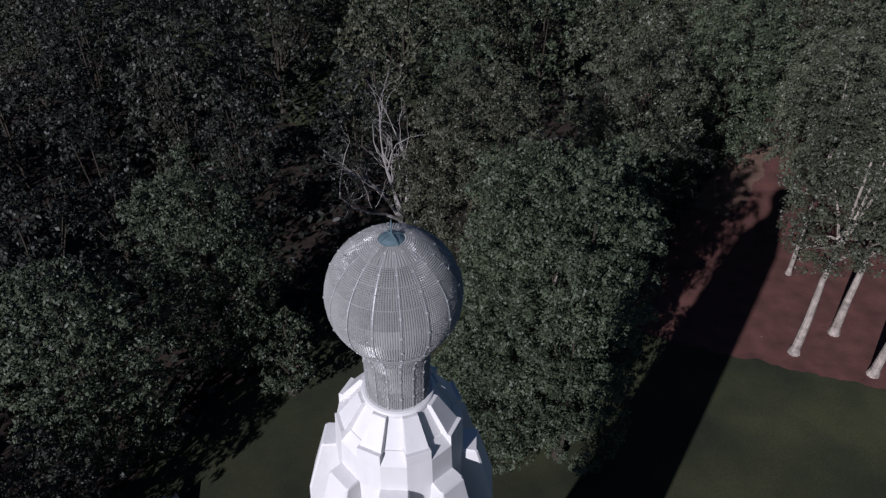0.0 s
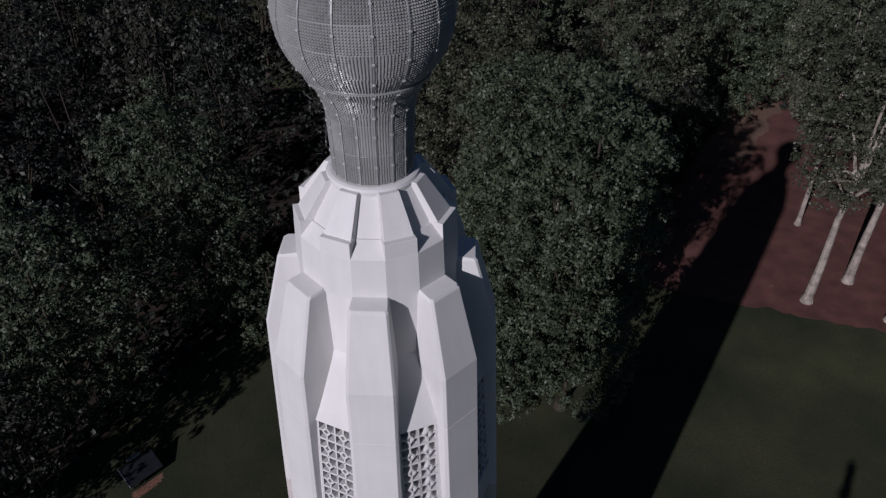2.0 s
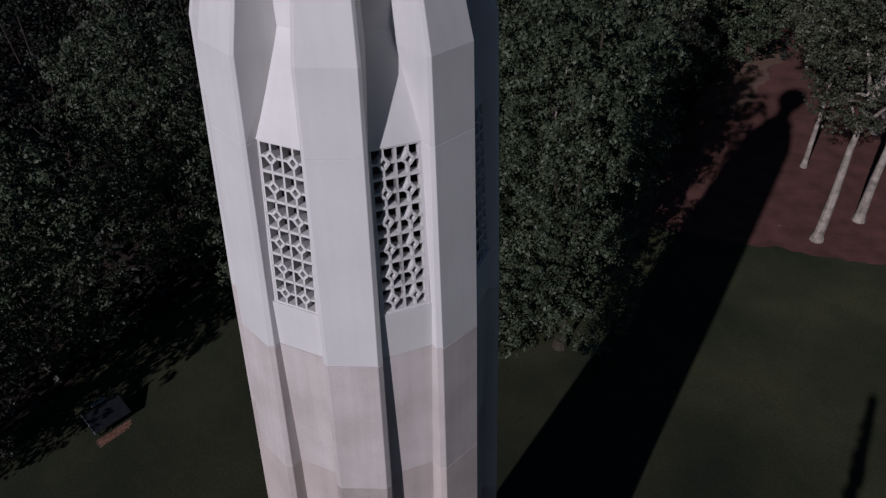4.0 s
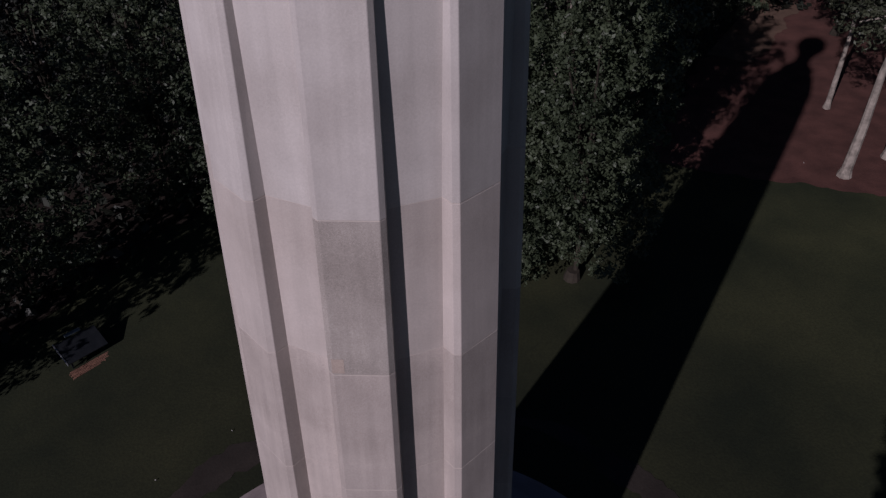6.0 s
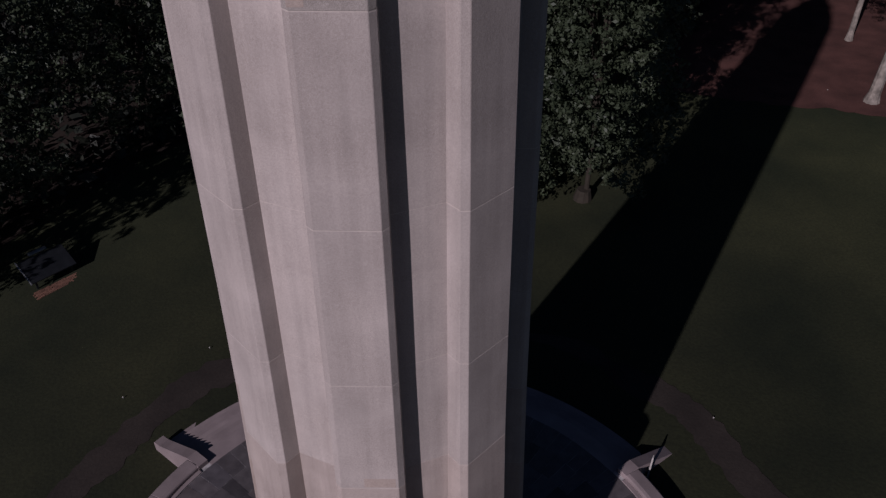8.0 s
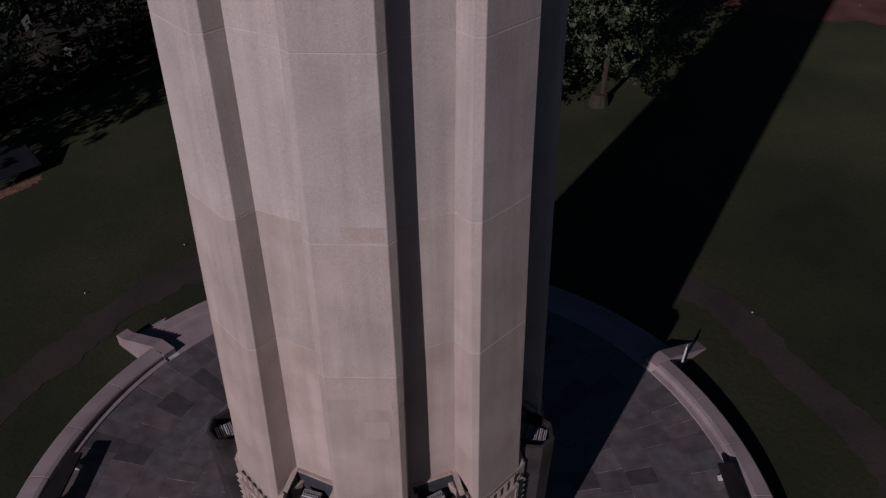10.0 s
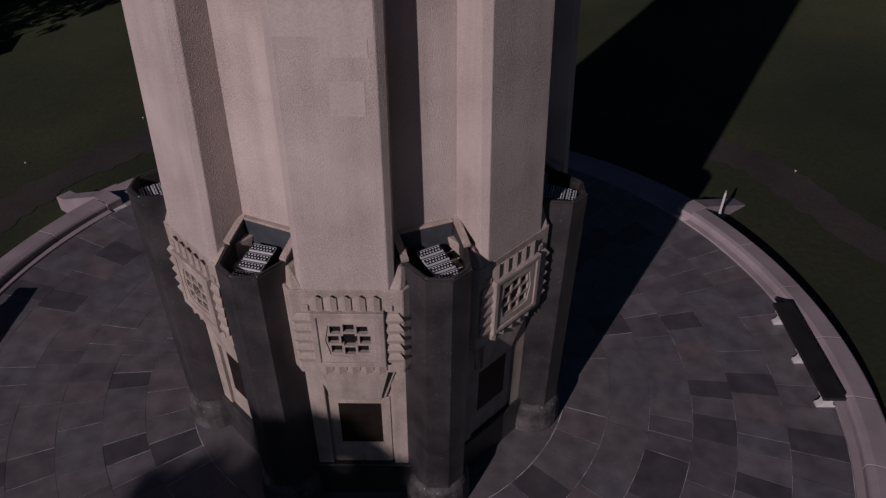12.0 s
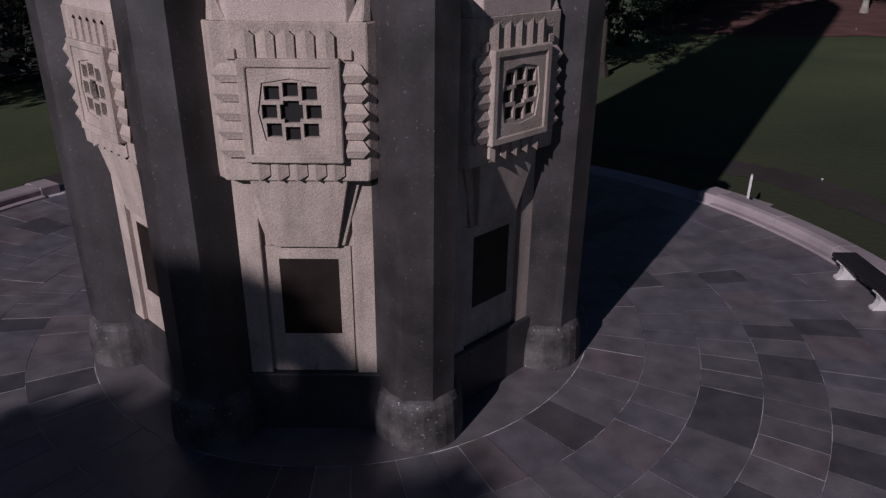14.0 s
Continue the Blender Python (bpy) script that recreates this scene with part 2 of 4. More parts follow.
def loft(bm, rings, closed=True, caps=True):
    """Joins rings of points of equal count."""
    vs = [[bm.verts.new(p) for p in ring] for ring in rings]
    n = len(rings[0])
    for a, b in zip(vs, vs[1:]):
        for i in range(n if closed else n - 1):
            j = (i + 1) % n
            bm.faces.new((a[i], a[j], b[j], b[i]))
    if caps and closed:
        bm.faces.new(list(reversed(vs[0])))
        bm.faces.new(vs[-1])
    return bm


def solid(rings):
    return loft(bmesh.new(), rings)


def bevelled(bm, width=0.015, segments=1):
    bmesh.ops.recalc_face_normals(bm, faces=bm.faces)
    edges = [e for e in bm.edges if len(e.link_faces) == 2 and e.calc_face_angle(0) > 0.5]
    bmesh.ops.bevel(bm, geom=edges, offset=width, segments=segments, affect="EDGES", clamp_overlap=True)
    return bm


def block(bm, x0, x1, y0, y1, z0, z1):
    """Adds a box to a bmesh."""
    v = [bm.verts.new((x, y, z)) for z in (z0, z1) for x, y in ((x0, y0), (x1, y0), (x1, y1), (x0, y1))]
    for f in ((3, 2, 1, 0), (4, 5, 6, 7), (0, 1, 5, 4), (1, 2, 6, 5), (2, 3, 7, 6), (3, 0, 4, 7)):
        bm.faces.new([v[i] for i in f])
    return bm


def turned(bm, profile, count=48, start=0.0):
    """A closed body of revolution from (radius, height) pairs."""
    rings = [[(r * math.cos(start + 2 * math.pi * i / count), r * math.sin(start + 2 * math.pi * i / count), z) for i in range(count)] for r, z in profile]
    return loft(bm, rings)


def line(z, table):
    return float(np.interp(z, [a for a, _ in table], [b for _, b in table]))


# ---- the tower ----
AXIS, PHI = (-0.94, 11.38), -2.4
tower = tagged(new("memorial_tower"), "tall white and buff concrete octagonal tower with a glass bulb", "tower")
tower.matrix_basis = pose(AXIS[0], AXIS[1], 0, 0, 0, PHI)

FACE = [(5.05, 3.54), (13, 3.16), (17.8, 3.01), (21, 2.89), (24, 2.765), (27.4, 2.625), (32.7, 2.35), (34.4, 1.90)]
# half the front face of a pier, and the 45 degree chamfer at each of its edges
HALF = [(5.05, 0.615), (9, 0.59), (13, 0.535), (21, 0.475), (27.4, 0.437), (32.7, 0.415), (34.4, 0.31)]
EDGE_CUT = [(5.05, 0.085), (12, 0.118), (20, 0.10), (27.4, 0.08), (30.5, 0.058), (34.4, 0.045)]
BACK = [(-0.3, 3.10), (5.05, 2.97), (9, 2.87), (17, 2.64), (24, 2.46), (28.37, 2.42), (31.38, 2.20), (31.68, 2.07), (32.9, 1.60), (34.4, 1.52)]
FLARE = -0.025
S, C = math.sin(radians(22.5)), math.cos(radians(22.5))


def pier_ring(z, inset=0.0):
    a, h, c = line(z, FACE) - inset, line(z, HALF) - inset, line(z, EDGE_CUT)
    w, root = h + c, h + c + FLARE
    inner = (line(z, BACK) - root * S) / C - 0.12
    return [(-root, -inner, z), (-w, -a + c, z), (-h, -a, z), (h, -a, z), (w, -a + c, z), (root, -inner, z)]


def wall_ring(z, grow=0.0, thick=0.25):
    """A piece of the recessed wall between two piers, facing the diagonal."""
    w, h = line(z, BACK) + grow, line(z, HALF) + line(z, EDGE_CUT) + FLARE
    u = (w - h * S) / C
    half = u * S - h * C + 0.03
    return [(-half, -w + thick, z), (-half, -w, z), (half, -w, z), (half, -w + thick, z)]


JOINTS = [5.05, 9.24, 11.86, 14.62, 17.8, 20.93, 24.06, 27.38]
SECTORS = [pose(0, 0, 0, 0, 0, 45 * k) for k in range(8)]
DIAGONALS = [pose(0, 0, 0, 0, 0, 45 * k + 22.5) for k in range(8)]


def eight(ob, poses):
    ob.matrix_basis = poses[0]
    return [ob] + [again(ob, m) for m in poses[1:]]


# inner core, set back behind the joints and the grilles; its shade is painted dark
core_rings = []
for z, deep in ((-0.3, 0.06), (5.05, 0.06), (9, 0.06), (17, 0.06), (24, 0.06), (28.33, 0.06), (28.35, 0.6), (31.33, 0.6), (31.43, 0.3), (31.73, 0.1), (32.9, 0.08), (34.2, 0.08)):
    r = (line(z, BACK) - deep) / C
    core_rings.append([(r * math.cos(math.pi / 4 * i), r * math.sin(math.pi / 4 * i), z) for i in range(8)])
part("inner_core", solid(core_rings), CORE_SHADE, tower)

G = 0.006
for z0, z1 in zip(JOINTS, JOINTS[1:]):
    low = 5.62 if z0 < 5.1 else z0
    stone = CONCRETE if z1 < 10 else CONCRETE_LOW if z1 < 12 else CONCRETE_MID if z1 < 21 else CONCRETE_PALE if z1 < 25 else CONCRETE_TOP
    blocks = eight(part("pier_block", bevelled(solid([pier_ring(z0 + G), pier_ring(z1 - G)]), 0.008), stone, tower), SECTORS)
    if 20 < z0 < 23:
        # one block of the pier that faces the lawn is greyer than its neighbours
        blocks[0].data = blocks[0].data.copy()
        blocks[0].data.materials[0] = CONCRETE_GREY
    eight(part("wall_panel", solid([wall_ring(low + G), wall_ring(z1 - G)]), stone, tower), DIAGONALS)
eight(part("pier_block", bevelled(solid([pier_ring(27.38 + G), pier_ring(31.36 - 0.002)]), 0.006), WHITE, tower, "white painted pier block"), SECTORS)
head_rings = [pier_ring(31.36), pier_ring(32.7), pier_ring(34.3)]
head_rings.append([(-0.30, -1.3, 34.40), (-0.335, -1.83, 34.35), (-0.295, -1.88, 34.345), (0.295, -1.88, 34.345), (0.335, -1.83, 34.35), (0.30, -1.3, 34.40)])
eight(part("pier_head", bevelled(solid(head_rings), 0.006), WHITE, tower, "white painted sloping pier head"), SECTORS)
eight(part("wall_panel", solid([wall_ring(27.38 + G), wall_ring(28.37)]), WHITE, tower), DIAGONALS)
eight(part("wall_head", solid([wall_ring(31.38), wall_ring(31.68), wall_ring(32.9), wall_ring(34.6)]), WHITE, tower, "white painted sloping wall above a grille"), DIAGONALS)

# pale mortar in the joints
for z in JOINTS[1:-1]:
    eight(part("pier_joint", solid([pier_ring(z - G * 1.2, 0.003), pier_ring(z + G * 1.2, 0.003)]), JOINT, tower, "pale mortar joint"), SECTORS)
    eight(part("wall_joint", solid([wall_ring(z - G * 1.2, -0.003), wall_ring(z + G * 1.2, -0.003)]), JOINT, tower, "pale mortar joint"), DIAGONALS)

# repaired patches, a few millimetres proud of the pier that faces the lawn
for x0, x1, z0, z1 in ((-0.58, 0.58, 8.72, 9.2), (-0.05, 0.50, 8.48, 8.72), (0.02, 0.44, 7.75, 8.2), (-0.49, -0.28, 20.98, 21.3), (-0.1, 0.5, 11.9, 12.15)):
    f = [line(z, FACE) + 0.004 for z in (z0, z1)]
    bm = bmesh.new()
    loft(bm, [[(x0, -f[0] + 0.02, z0), (x0, -f[0], z0), (x1, -f[0], z0), (x1, -f[0] + 0.02, z0)], [(x0, -f[1] + 0.02, z1), (x0, -f[1], z1), (x1, -f[1], z1), (x1, -f[1] + 0.02, z1)]])
    part("repair_patch", bm, PATCH, tower, "pale repaired patch of mortar")

# crown
def sixteen(r, z, start=11.25):
    return [(r * math.sin(radians(start + 22.5 * i)), -r * math.cos(radians(start + 22.5 * i)), z) for i in range(16)]


C16 = math.cos(radians(11.25))
part("crown_drum", solid([sixteen(1.58, 34.3), sixteen(1.535, 35.17), sixteen(1.30, 35.45)]), WHITE, tower, "white painted sixteen-sided drum")
part("crown_cone", solid([sixteen(1.34, 35.35), sixteen(0.82, 36.12)]), WHITE, tower, "white painted cone")
# on every second side the drum rises to a ledge, from which a plate leans to the ring
T8 = math.tan(radians(11.25))
bm = bmesh.new()
loft(bm, [[(-0.27, -1.0, z), (-r * C16 * T8, -r * C16, z), (r * C16 * T8, -r * C16, z), (0.27, -1.0, z)] for r, z in ((1.534, 35.165), (1.52, 35.49))])
eight(part("drum_block", bevelled(bm, 0.006), WHITE, tower, "white painted block of the drum with a ledge"), DIAGONALS)
bm = bmesh.new()
loft(bm, [[(-0.26, -0.9, 35.46), (-0.278, -1.415, 35.46), (0.278, -1.415, 35.46), (0.26, -0.9, 35.46)],
          [(-0.17, -0.7, 36.13), (-0.178, -0.93, 36.13), (0.178, -0.93, 36.13), (0.17, -0.7, 36.13)]])
eight(part("crown_plate", bevelled(bm, 0.006), WHITE, tower, "white painted wedge-shaped plate"), DIAGONALS)
bm = bmesh.new()
turned(bm, [(0.70, 36.0), (0.85, 36.0), (0.86, 36.12), (0.83, 36.17), (0.78, 36.19), (0.70, 36.19)], 64)
part("crown_ring", bm, WHITE, tower, "white painted ring round the bulb's neck")

# ---- the glass bulb ----
BULB_Z, BULB_R = 39.04, 1.42
bulb = part("bulb_core", turned(bmesh.new(), [(0.62, 36.1), (0.66, 37.3), (0.92, 37.98), (1.3, 38.6), (1.36, 39.0), (1.25, 39.5), (0.9, 40.0), (0.3, 40.28)], 36), LEAD, tower)
profile = [(0.71, 36.15), (0.72, 36.75), (0.735, 37.32), (0.79, 37.58), (0.90, 37.83), (1.05, 38.015)]
for deg in (118, 100, 82, 64, 46, 30, 10.5):
    profile.append((BULB_R * math.sin(radians(deg)), BULB_Z + BULB_R * math.cos(radians(deg))))
PANES = 16
cell = random.Random(4)
for (r0, z0), (r1, z1) in zip(profile, profile[1:]):
    verts, faces = [], []
    nu, nv = max(4, round(math.pi * (r0 + r1) / PANES / 0.05)), max(4, round(math.hypot(r1 - r0, z1 - z0) / 0.045))
    half = math.pi / PANES * 0.96
    slope = math.atan2(z1 - z0, r1 - r0)
    out_r, out_z = math.sin(slope), -math.cos(slope)
    def pt(u, v, lift):
        a = -math.pi / 2 + (2 * u - 1) * half
        r, z = r0 + (r1 - r0) * v, z0 + (z1 - z0) * v
        if z > 38:
            q = math.hypot(r, z - BULB_Z)
            r, z = r * BULB_R / q, BULB_Z + (z - BULB_Z) * BULB_R / q
        r, z = r + out_r * lift, z + out_z * lift
        return (r * math.cos(a), r * math.sin(a), z)
    for i in range(nu):
        for j in range(nv):
            b = len(verts)
            verts += [pt(i / nu, j / nv, 0), pt((i + 1) / nu, j / nv, 0), pt((i + 1) / nu, (j + 1) / nv, 0), pt(i / nu, (j + 1) / nv, 0), pt((i + 0.5) / nu, (j + 0.5) / nv, 0.030 * cell.uniform(0.8, 1.2))]
            faces += [(b, b + 1, b + 4), (b + 1, b + 2, b + 4), (b + 2, b + 3, b + 4), (b + 3, b, b + 4)]
    pane = mesh_object("glass_pane", verts, faces, GLASS, bulb)
    for k in range(1, PANES):
        again(pane, pose(0, 0, 0, 0, 0, 360 / PANES * k))
    seam = part("ring_seam", turned(bmesh.new(), [(r0 - 0.02, z0 - 0.009), (r0 + 0.012, z0 - 0.009), (r0 + 0.012, z0 + 0.009), (r0 - 0.02, z0 + 0.009)], 54), LEAD, bulb)
bm = bmesh.new()
fine = []
for (r0, z0), (r1, z1) in zip(profile, profile[1:]):
    for v in (0, 0.34, 0.67):
        r, z = r0 + (r1 - r0) * v, z0 + (z1 - z0) * v
        if z > 38.01:
            q = math.hypot(r, z - BULB_Z)
            r, z = r * BULB_R / q, BULB_Z + (z - BULB_Z) * BULB_R / q
        fine.append((r, z))
fine.append(profile[-1])
loft(bm, [[(-0.013, -r + 0.02, z), (-0.013, -r - 0.03, z), (0.013, -r - 0.03, z), (0.013, -r + 0.02, z)] for r, z in fine])
rib = part("seam_rib", bm, LEAD, bulb)
clips = []
for r, z in fine[2::3]:
    block(bm := bmesh.new(), -0.022, 0.022, -r - 0.045, -r + 0.01, z - 0.015, z + 0.015)
    clips.append(part("seam_clip", bm, CLIP, bulb))
for k in range(PANES):
    m = pose(0, 0, 0, 0, 0, 360 / PANES * (k + 0.5))
    for ob in [rib] + clips:
        if k == 0:
            ob.matrix_basis = m
        else:
            again(ob, m)
part("bulb_cap", turned(bmesh.new(), [(0.30, 40.37), (0.28, 40.43), (0.17, 40.50), (0.03, 40.54)], 32), COPPER, bulb, "blue-grey domed cap")
for turn in (35, 125):
    loft(bm := bmesh.new(), [[(x, -0.016, z), (x, 0.016, z), (x, 0.016, z + 0.025), (x, -0.016, z + 0.025)] for x, z in ((-0.33, 40.385), (-0.17, 40.505), (0, 40.545), (0.17, 40.505), (0.33, 40.385))])
    strap = part("cap_strap", bm, COPPER, bulb, "blue-green metal strap")
    strap.matrix_basis = pose(0, 0, 0, 0, 0, turn)
for turn, tilt in ((-75, 40), (-62, 48), (50, 52), (72, 45), (160, 45)):
    spike = part("bird_spike", turned(bmesh.new(), [(0.008, BULB_R), (0.006, BULB_R + 0.14)], 6), LEAD, bulb)
    spike.matrix_basis = pose(0, 0, BULB_Z, 0, 0, turn) @ pose(0, 0, 0, tilt, 0, 0)
part("lightning_spike", turned(bmesh.new(), [(0.02, 40.5), (0.012, 40.85), (0.004, 40.9)], 8), COPPER, bulb)

# ---- grilles ----
def bar(bm, p, q, wide, y0, y1):
    """A straight bar in the x-z plane, y0 (front) to y1 deep."""
    d = Vector((q[0] - p[0], q[1] - p[1])).normalized() * wide / 2
    n = Vector((-d.y, d.x))
    c = [(p[0] + n.x, p[1] + n.y), (p[0] - n.x, p[1] - n.y), (q[0] - n.x, q[1] - n.y), (q[0] + n.x, q[1] + n.y)]
    loft(bm, [[(x, y0, z) for x, z in c], [(x, y1, z) for x, z in c]])


def ring_frame(bm, outer, inner, y0, y1):
    """A rectangular frame in one piece: outer and inner are (x0, x1, z0, z1)."""
    def corners(box, y):
        return [bm.verts.new((x, y, z)) for x, z in ((box[0], box[2]), (box[1], box[2]), (box[1], box[3]), (box[0], box[3]))]
    of, inf, ob_, ib = corners(outer, y0), corners(inner, y0), corners(outer, y1), corners(inner, y1)
    for k in range(4):
        j = (k + 1) % 4
        for p, q in ((of, inf), (inf, ib), (ib, ob_), (ob_, of)):
            bm.faces.new((p[k], p[j], q[j], q[k]))


GW, GH = 0.385, 3.0 / 6
bm = bmesh.new()
for p, q, w in (((-GW / 2, 0), (-GW / 2, GH), 0.035), ((GW / 2, 0), (GW / 2, GH), 0.035), ((-GW / 2, 0), (GW / 2, 0), 0.05),
                ((-GW / 2, GH / 2), (-0.075, GH / 2), 0.04), ((0.075, GH / 2), (GW / 2, GH / 2), 0.04),
                ((0, 0), (0, GH / 2 - 0.09), 0.035), ((0, GH / 2 + 0.09), (0, GH), 0.035)):
    bar(bm, p, q, w, -0.03, 0.12)
ring = [(0, GH / 2 - 0.10), (0.085, GH / 2), (0, GH / 2 + 0.10), (-0.085, GH / 2)]
for p, q in zip(ring, ring[1:] + ring[:1]):
    bar(bm, p, q, 0.045, -0.045, 0.12)
UNIT = part("grille_unit", bm, WHITE, tower)
unit_mesh = UNIT.data
bpy.data.objects.remove(UNIT)
lean = math.degrees(math.atan2(2.42 - 2.20, 3.01))
bm = bmesh.new()
ring_frame(bm, (-0.44, 0.44, -0.03, 3.05), (-0.40, 0.40, 0.03, 2.98), -0.035, 0.2)
frame_bm = part("grille", bm, WHITE, tower, "white pierced concrete grille with diamond tracery")
frames = eight(frame_bm, [m @ pose(0, -2.36, 28.37, -lean) for m in DIAGONALS])
for fr in frames:
    for i in range(2):
        for j in range(6):
            o = new("grille_unit", unit_mesh)
            o.parent = fr
            o.matrix_basis = pose((i - 0.5) * GW, 0.0, j * GH)

# ---- carved window panels, walls and plaques of the base ----
BASE = 3.24
bm = bmesh.new()
loft(bm, [[(-0.95, -2.8, z), (-0.95, -BASE, z), (0.95, -BASE, z), (0.95, -2.8, z)] for z in (-0.3, 3.4)])
base_walls = eight(part("base_wall", bm, CARVED, tower), SECTORS)
# black block along the wall's foot, a little proud of it
bm = bmesh.new()
block(bm, -0.9, 0.9, -BASE - 0.13, -BASE + 0.05, -0.3, 0.65)
eight(part("plinth", bevelled(bm, 0.02), BLACK_STONE, tower, "black block along the foot of the wall"), SECTORS)
# raised surround with the sunk plaque
bm = bmesh.new()
ring_frame(bm, (-0.515, 0.515, 0.62, 2.42), (-0.365, 0.365, 1.20, 2.25), -BASE - 0.022, -BASE + 0.02)
eight(part("plaque_surround", bm, CARVED, tower, "buff stone surround of the plaque"), SECTORS)
for x0, x1 in ((-0.949, -0.555), (0.555, 0.949)):
    block(bm := bmesh.new(), x0, x1, -BASE - 0.075, -BASE + 0.02, 0.60, 3.36)
    eight(part("wall_flank", bevelled(bm, 0.008), CARVED, tower), SECTORS)
bm = bmesh.new()
block(bm, -0.362, 0.362, -BASE - 0.02, -BASE + 0.02, 1.203, 2.247)
plaque = part("plaque", bm, BRONZE, tower, "dark bronze plaque")
plaques = eight(plaque, SECTORS)
# keystone bracket in two layers under each panel
for half_top, half_low, y, name in ((0.70, 0.46, 0.14, "bracket_back"), (0.56, 0.38, 0.28, "bracket")):
    bm = bmesh.new()
    loft(bm, [[(-half_low, -BASE + 0.02, 2.44), (-half_low, -BASE - y * 0.4, 2.44), (half_low, -BASE - y * 0.4, 2.44), (half_low, -BASE + 0.02, 2.44)],
              [(-half_top, -BASE + 0.02, 3.36), (-half_top, -BASE - y, 3.36), (half_top, -BASE - y, 3.36), (half_top, -BASE + 0.02, 3.36)]])
    eight(part(name, bevelled(bm, 0.01), CARVED, tower), SECTORS)
# the panel: a thick slab with chamfered sides and raised top corners
PF = 3.55
bm = bmesh.new()
loft(bm, [[(x * k, y, z) for x, y in ((-0.965, -3.05), (-0.965, -PF + 0.14), (-0.93, -PF + 0.14), (-0.82, -PF), (0.82, -PF), (0.93, -PF + 0.14), (0.965, -PF + 0.14), (0.965, -3.05))] for z, k in ((3.34, 0.97), (3.45, 0.99), (5.06, 1.0))])
panel = part("window_panel", bevelled(bm, 0.012), CARVED, tower, "carved buff stone window panel with ribbed border")
panels = eight(panel, SECTORS)
for side in (-1, 1):
    bm = bmesh.new()
    prof = [(0.62, -3.0), (0.62, -PF + 0.02), (0.78, -PF), (0.86, -PF + 0.10), (0.86, -3.0)]
    top = [(0.70, -2.9), (0.72, -PF + 0.24), (0.79, -PF + 0.14), (0.86, -PF + 0.22), (0.86, -2.9)]
    loft(bm, [[(side * x, y, 5.06) for x, y in prof], [(side * x, y, 5.36) for x, y in top]])
    eight(part("panel_shoulder", bevelled(bm, 0.012), CARVED, tower), SECTORS)


def on_panels(ob, m=None):
    """Puts a piece on each of the eight panels."""
    m = m or Matrix.Identity(4)
    ob.parent, ob.matrix_basis = panels[0], m
    for p in panels[1:]:
        again(ob, m, p)


# a pierced slab with nine staggered openings, sunk in a square frame
WX, WZ = 0.0, 4.14


def pierced(bm, x0, x1, z0, z1, holes, y0, y1):
    """The front of a slab with square holes through it, and the holes' sides."""
    xs = sorted({x0, x1, *(v for h in holes for v in h[:2])})
    zs = sorted({z0, z1, *(v for h in holes for v in h[2:])})
    empty = lambda x, z: any(h[0] < x < h[1] and h[2] < z < h[3] for h in holes)
    def quad(*pts):
        bm.faces.new([bm.verts.new(p) for p in pts])
    for xa, xb in zip(xs, xs[1:]):
        for za, zb in zip(zs, zs[1:]):
            xm, zm = (xa + xb) / 2, (za + zb) / 2
            if empty(xm, zm):
                continue
            quad((xa, y0, za), (xb, y0, za), (xb, y0, zb), (xa, y0, zb))
            if empty(xa - 1e-4, zm):
                quad((xa, y0, za), (xa, y1, za), (xa, y1, zb), (xa, y0, zb))
            if empty(xb + 1e-4, zm):
                quad((xb, y0, za), (xb, y1, za), (xb, y1, zb), (xb, y0, zb))
            if empty(xm, za - 1e-4):
                quad((xa, y0, za), (xb, y0, za), (xb, y1, za), (xa, y1, za))
            if empty(xm, zb + 1e-4):
                quad((xa, y0, zb), (xb, y0, zb), (xb, y1, zb), (xa, y1, zb))
    bmesh.ops.remove_doubles(bm, verts=bm.verts, dist=1e-4)


bm = bmesh.new()
ring_frame(bm, (-0.54, 0.54, WZ - 0.56, WZ + 0.56), (-0.45, 0.45, WZ - 0.47, WZ + 0.47), -PF - 0.115, -PF + 0.02)
on_panels(part("window_frame", bevelled(bm, 0.012), CARVED, panels[0]))
# a plate round the lattice whose inner edge bows outward
bm = bmesh.new()
bowed = [(-0.30, -0.31), (0, -0.36), (0.30, -0.31), (0.36, 0), (0.30, 0.31), (0, 0.36), (-0.30, 0.31), (-0.36, 0)]
square = [(-0.449, -0.469), (0, -0.469), (0.449, -0.469), (0.449, 0), (0.449, 0.469), (0, 0.469), (-0.449, 0.469), (-0.449, 0)]
loops = [[bm.verts.new((x, y, WZ + z)) for x, z in pts] for pts, y in ((square, -PF - 0.09), (bowed, -PF - 0.09), (bowed, -PF - 0.06))]
for p, q in zip(loops, loops[1:]):
    for k in range(8):
        bm.faces.new((p[k], p[(k + 1) % 8], q[(k + 1) % 8], q[k]))
on_panels(part("lattice_border", bm, CARVED, panels[0]))
holes = []
for x, z in ((-0.2, 0.2), (0.0, 0.238), (0.2, 0.2), (-0.238, 0.0), (0.238, 0.0), (-0.2, -0.2), (0.0, -0.238), (0.2, -0.2)):
    holes.append((x - 0.082, x + 0.082, WZ + z - 0.077, WZ + z + 0.077))
holes += [(-0.122, 0.122, WZ - 0.082, WZ + 0.082), (-0.085, 0.085, WZ - 0.122, WZ + 0.122)]
bm = bmesh.new()
pierced(bm, -0.40, 0.40, WZ - 0.40, WZ + 0.40, holes, -PF - 0.072, -PF - 0.01)
on_panels(part("window_lattice", bm, CARVED, panels[0]))
# flat board behind the lattice, painted near-black for the shade of its depth
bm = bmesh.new()
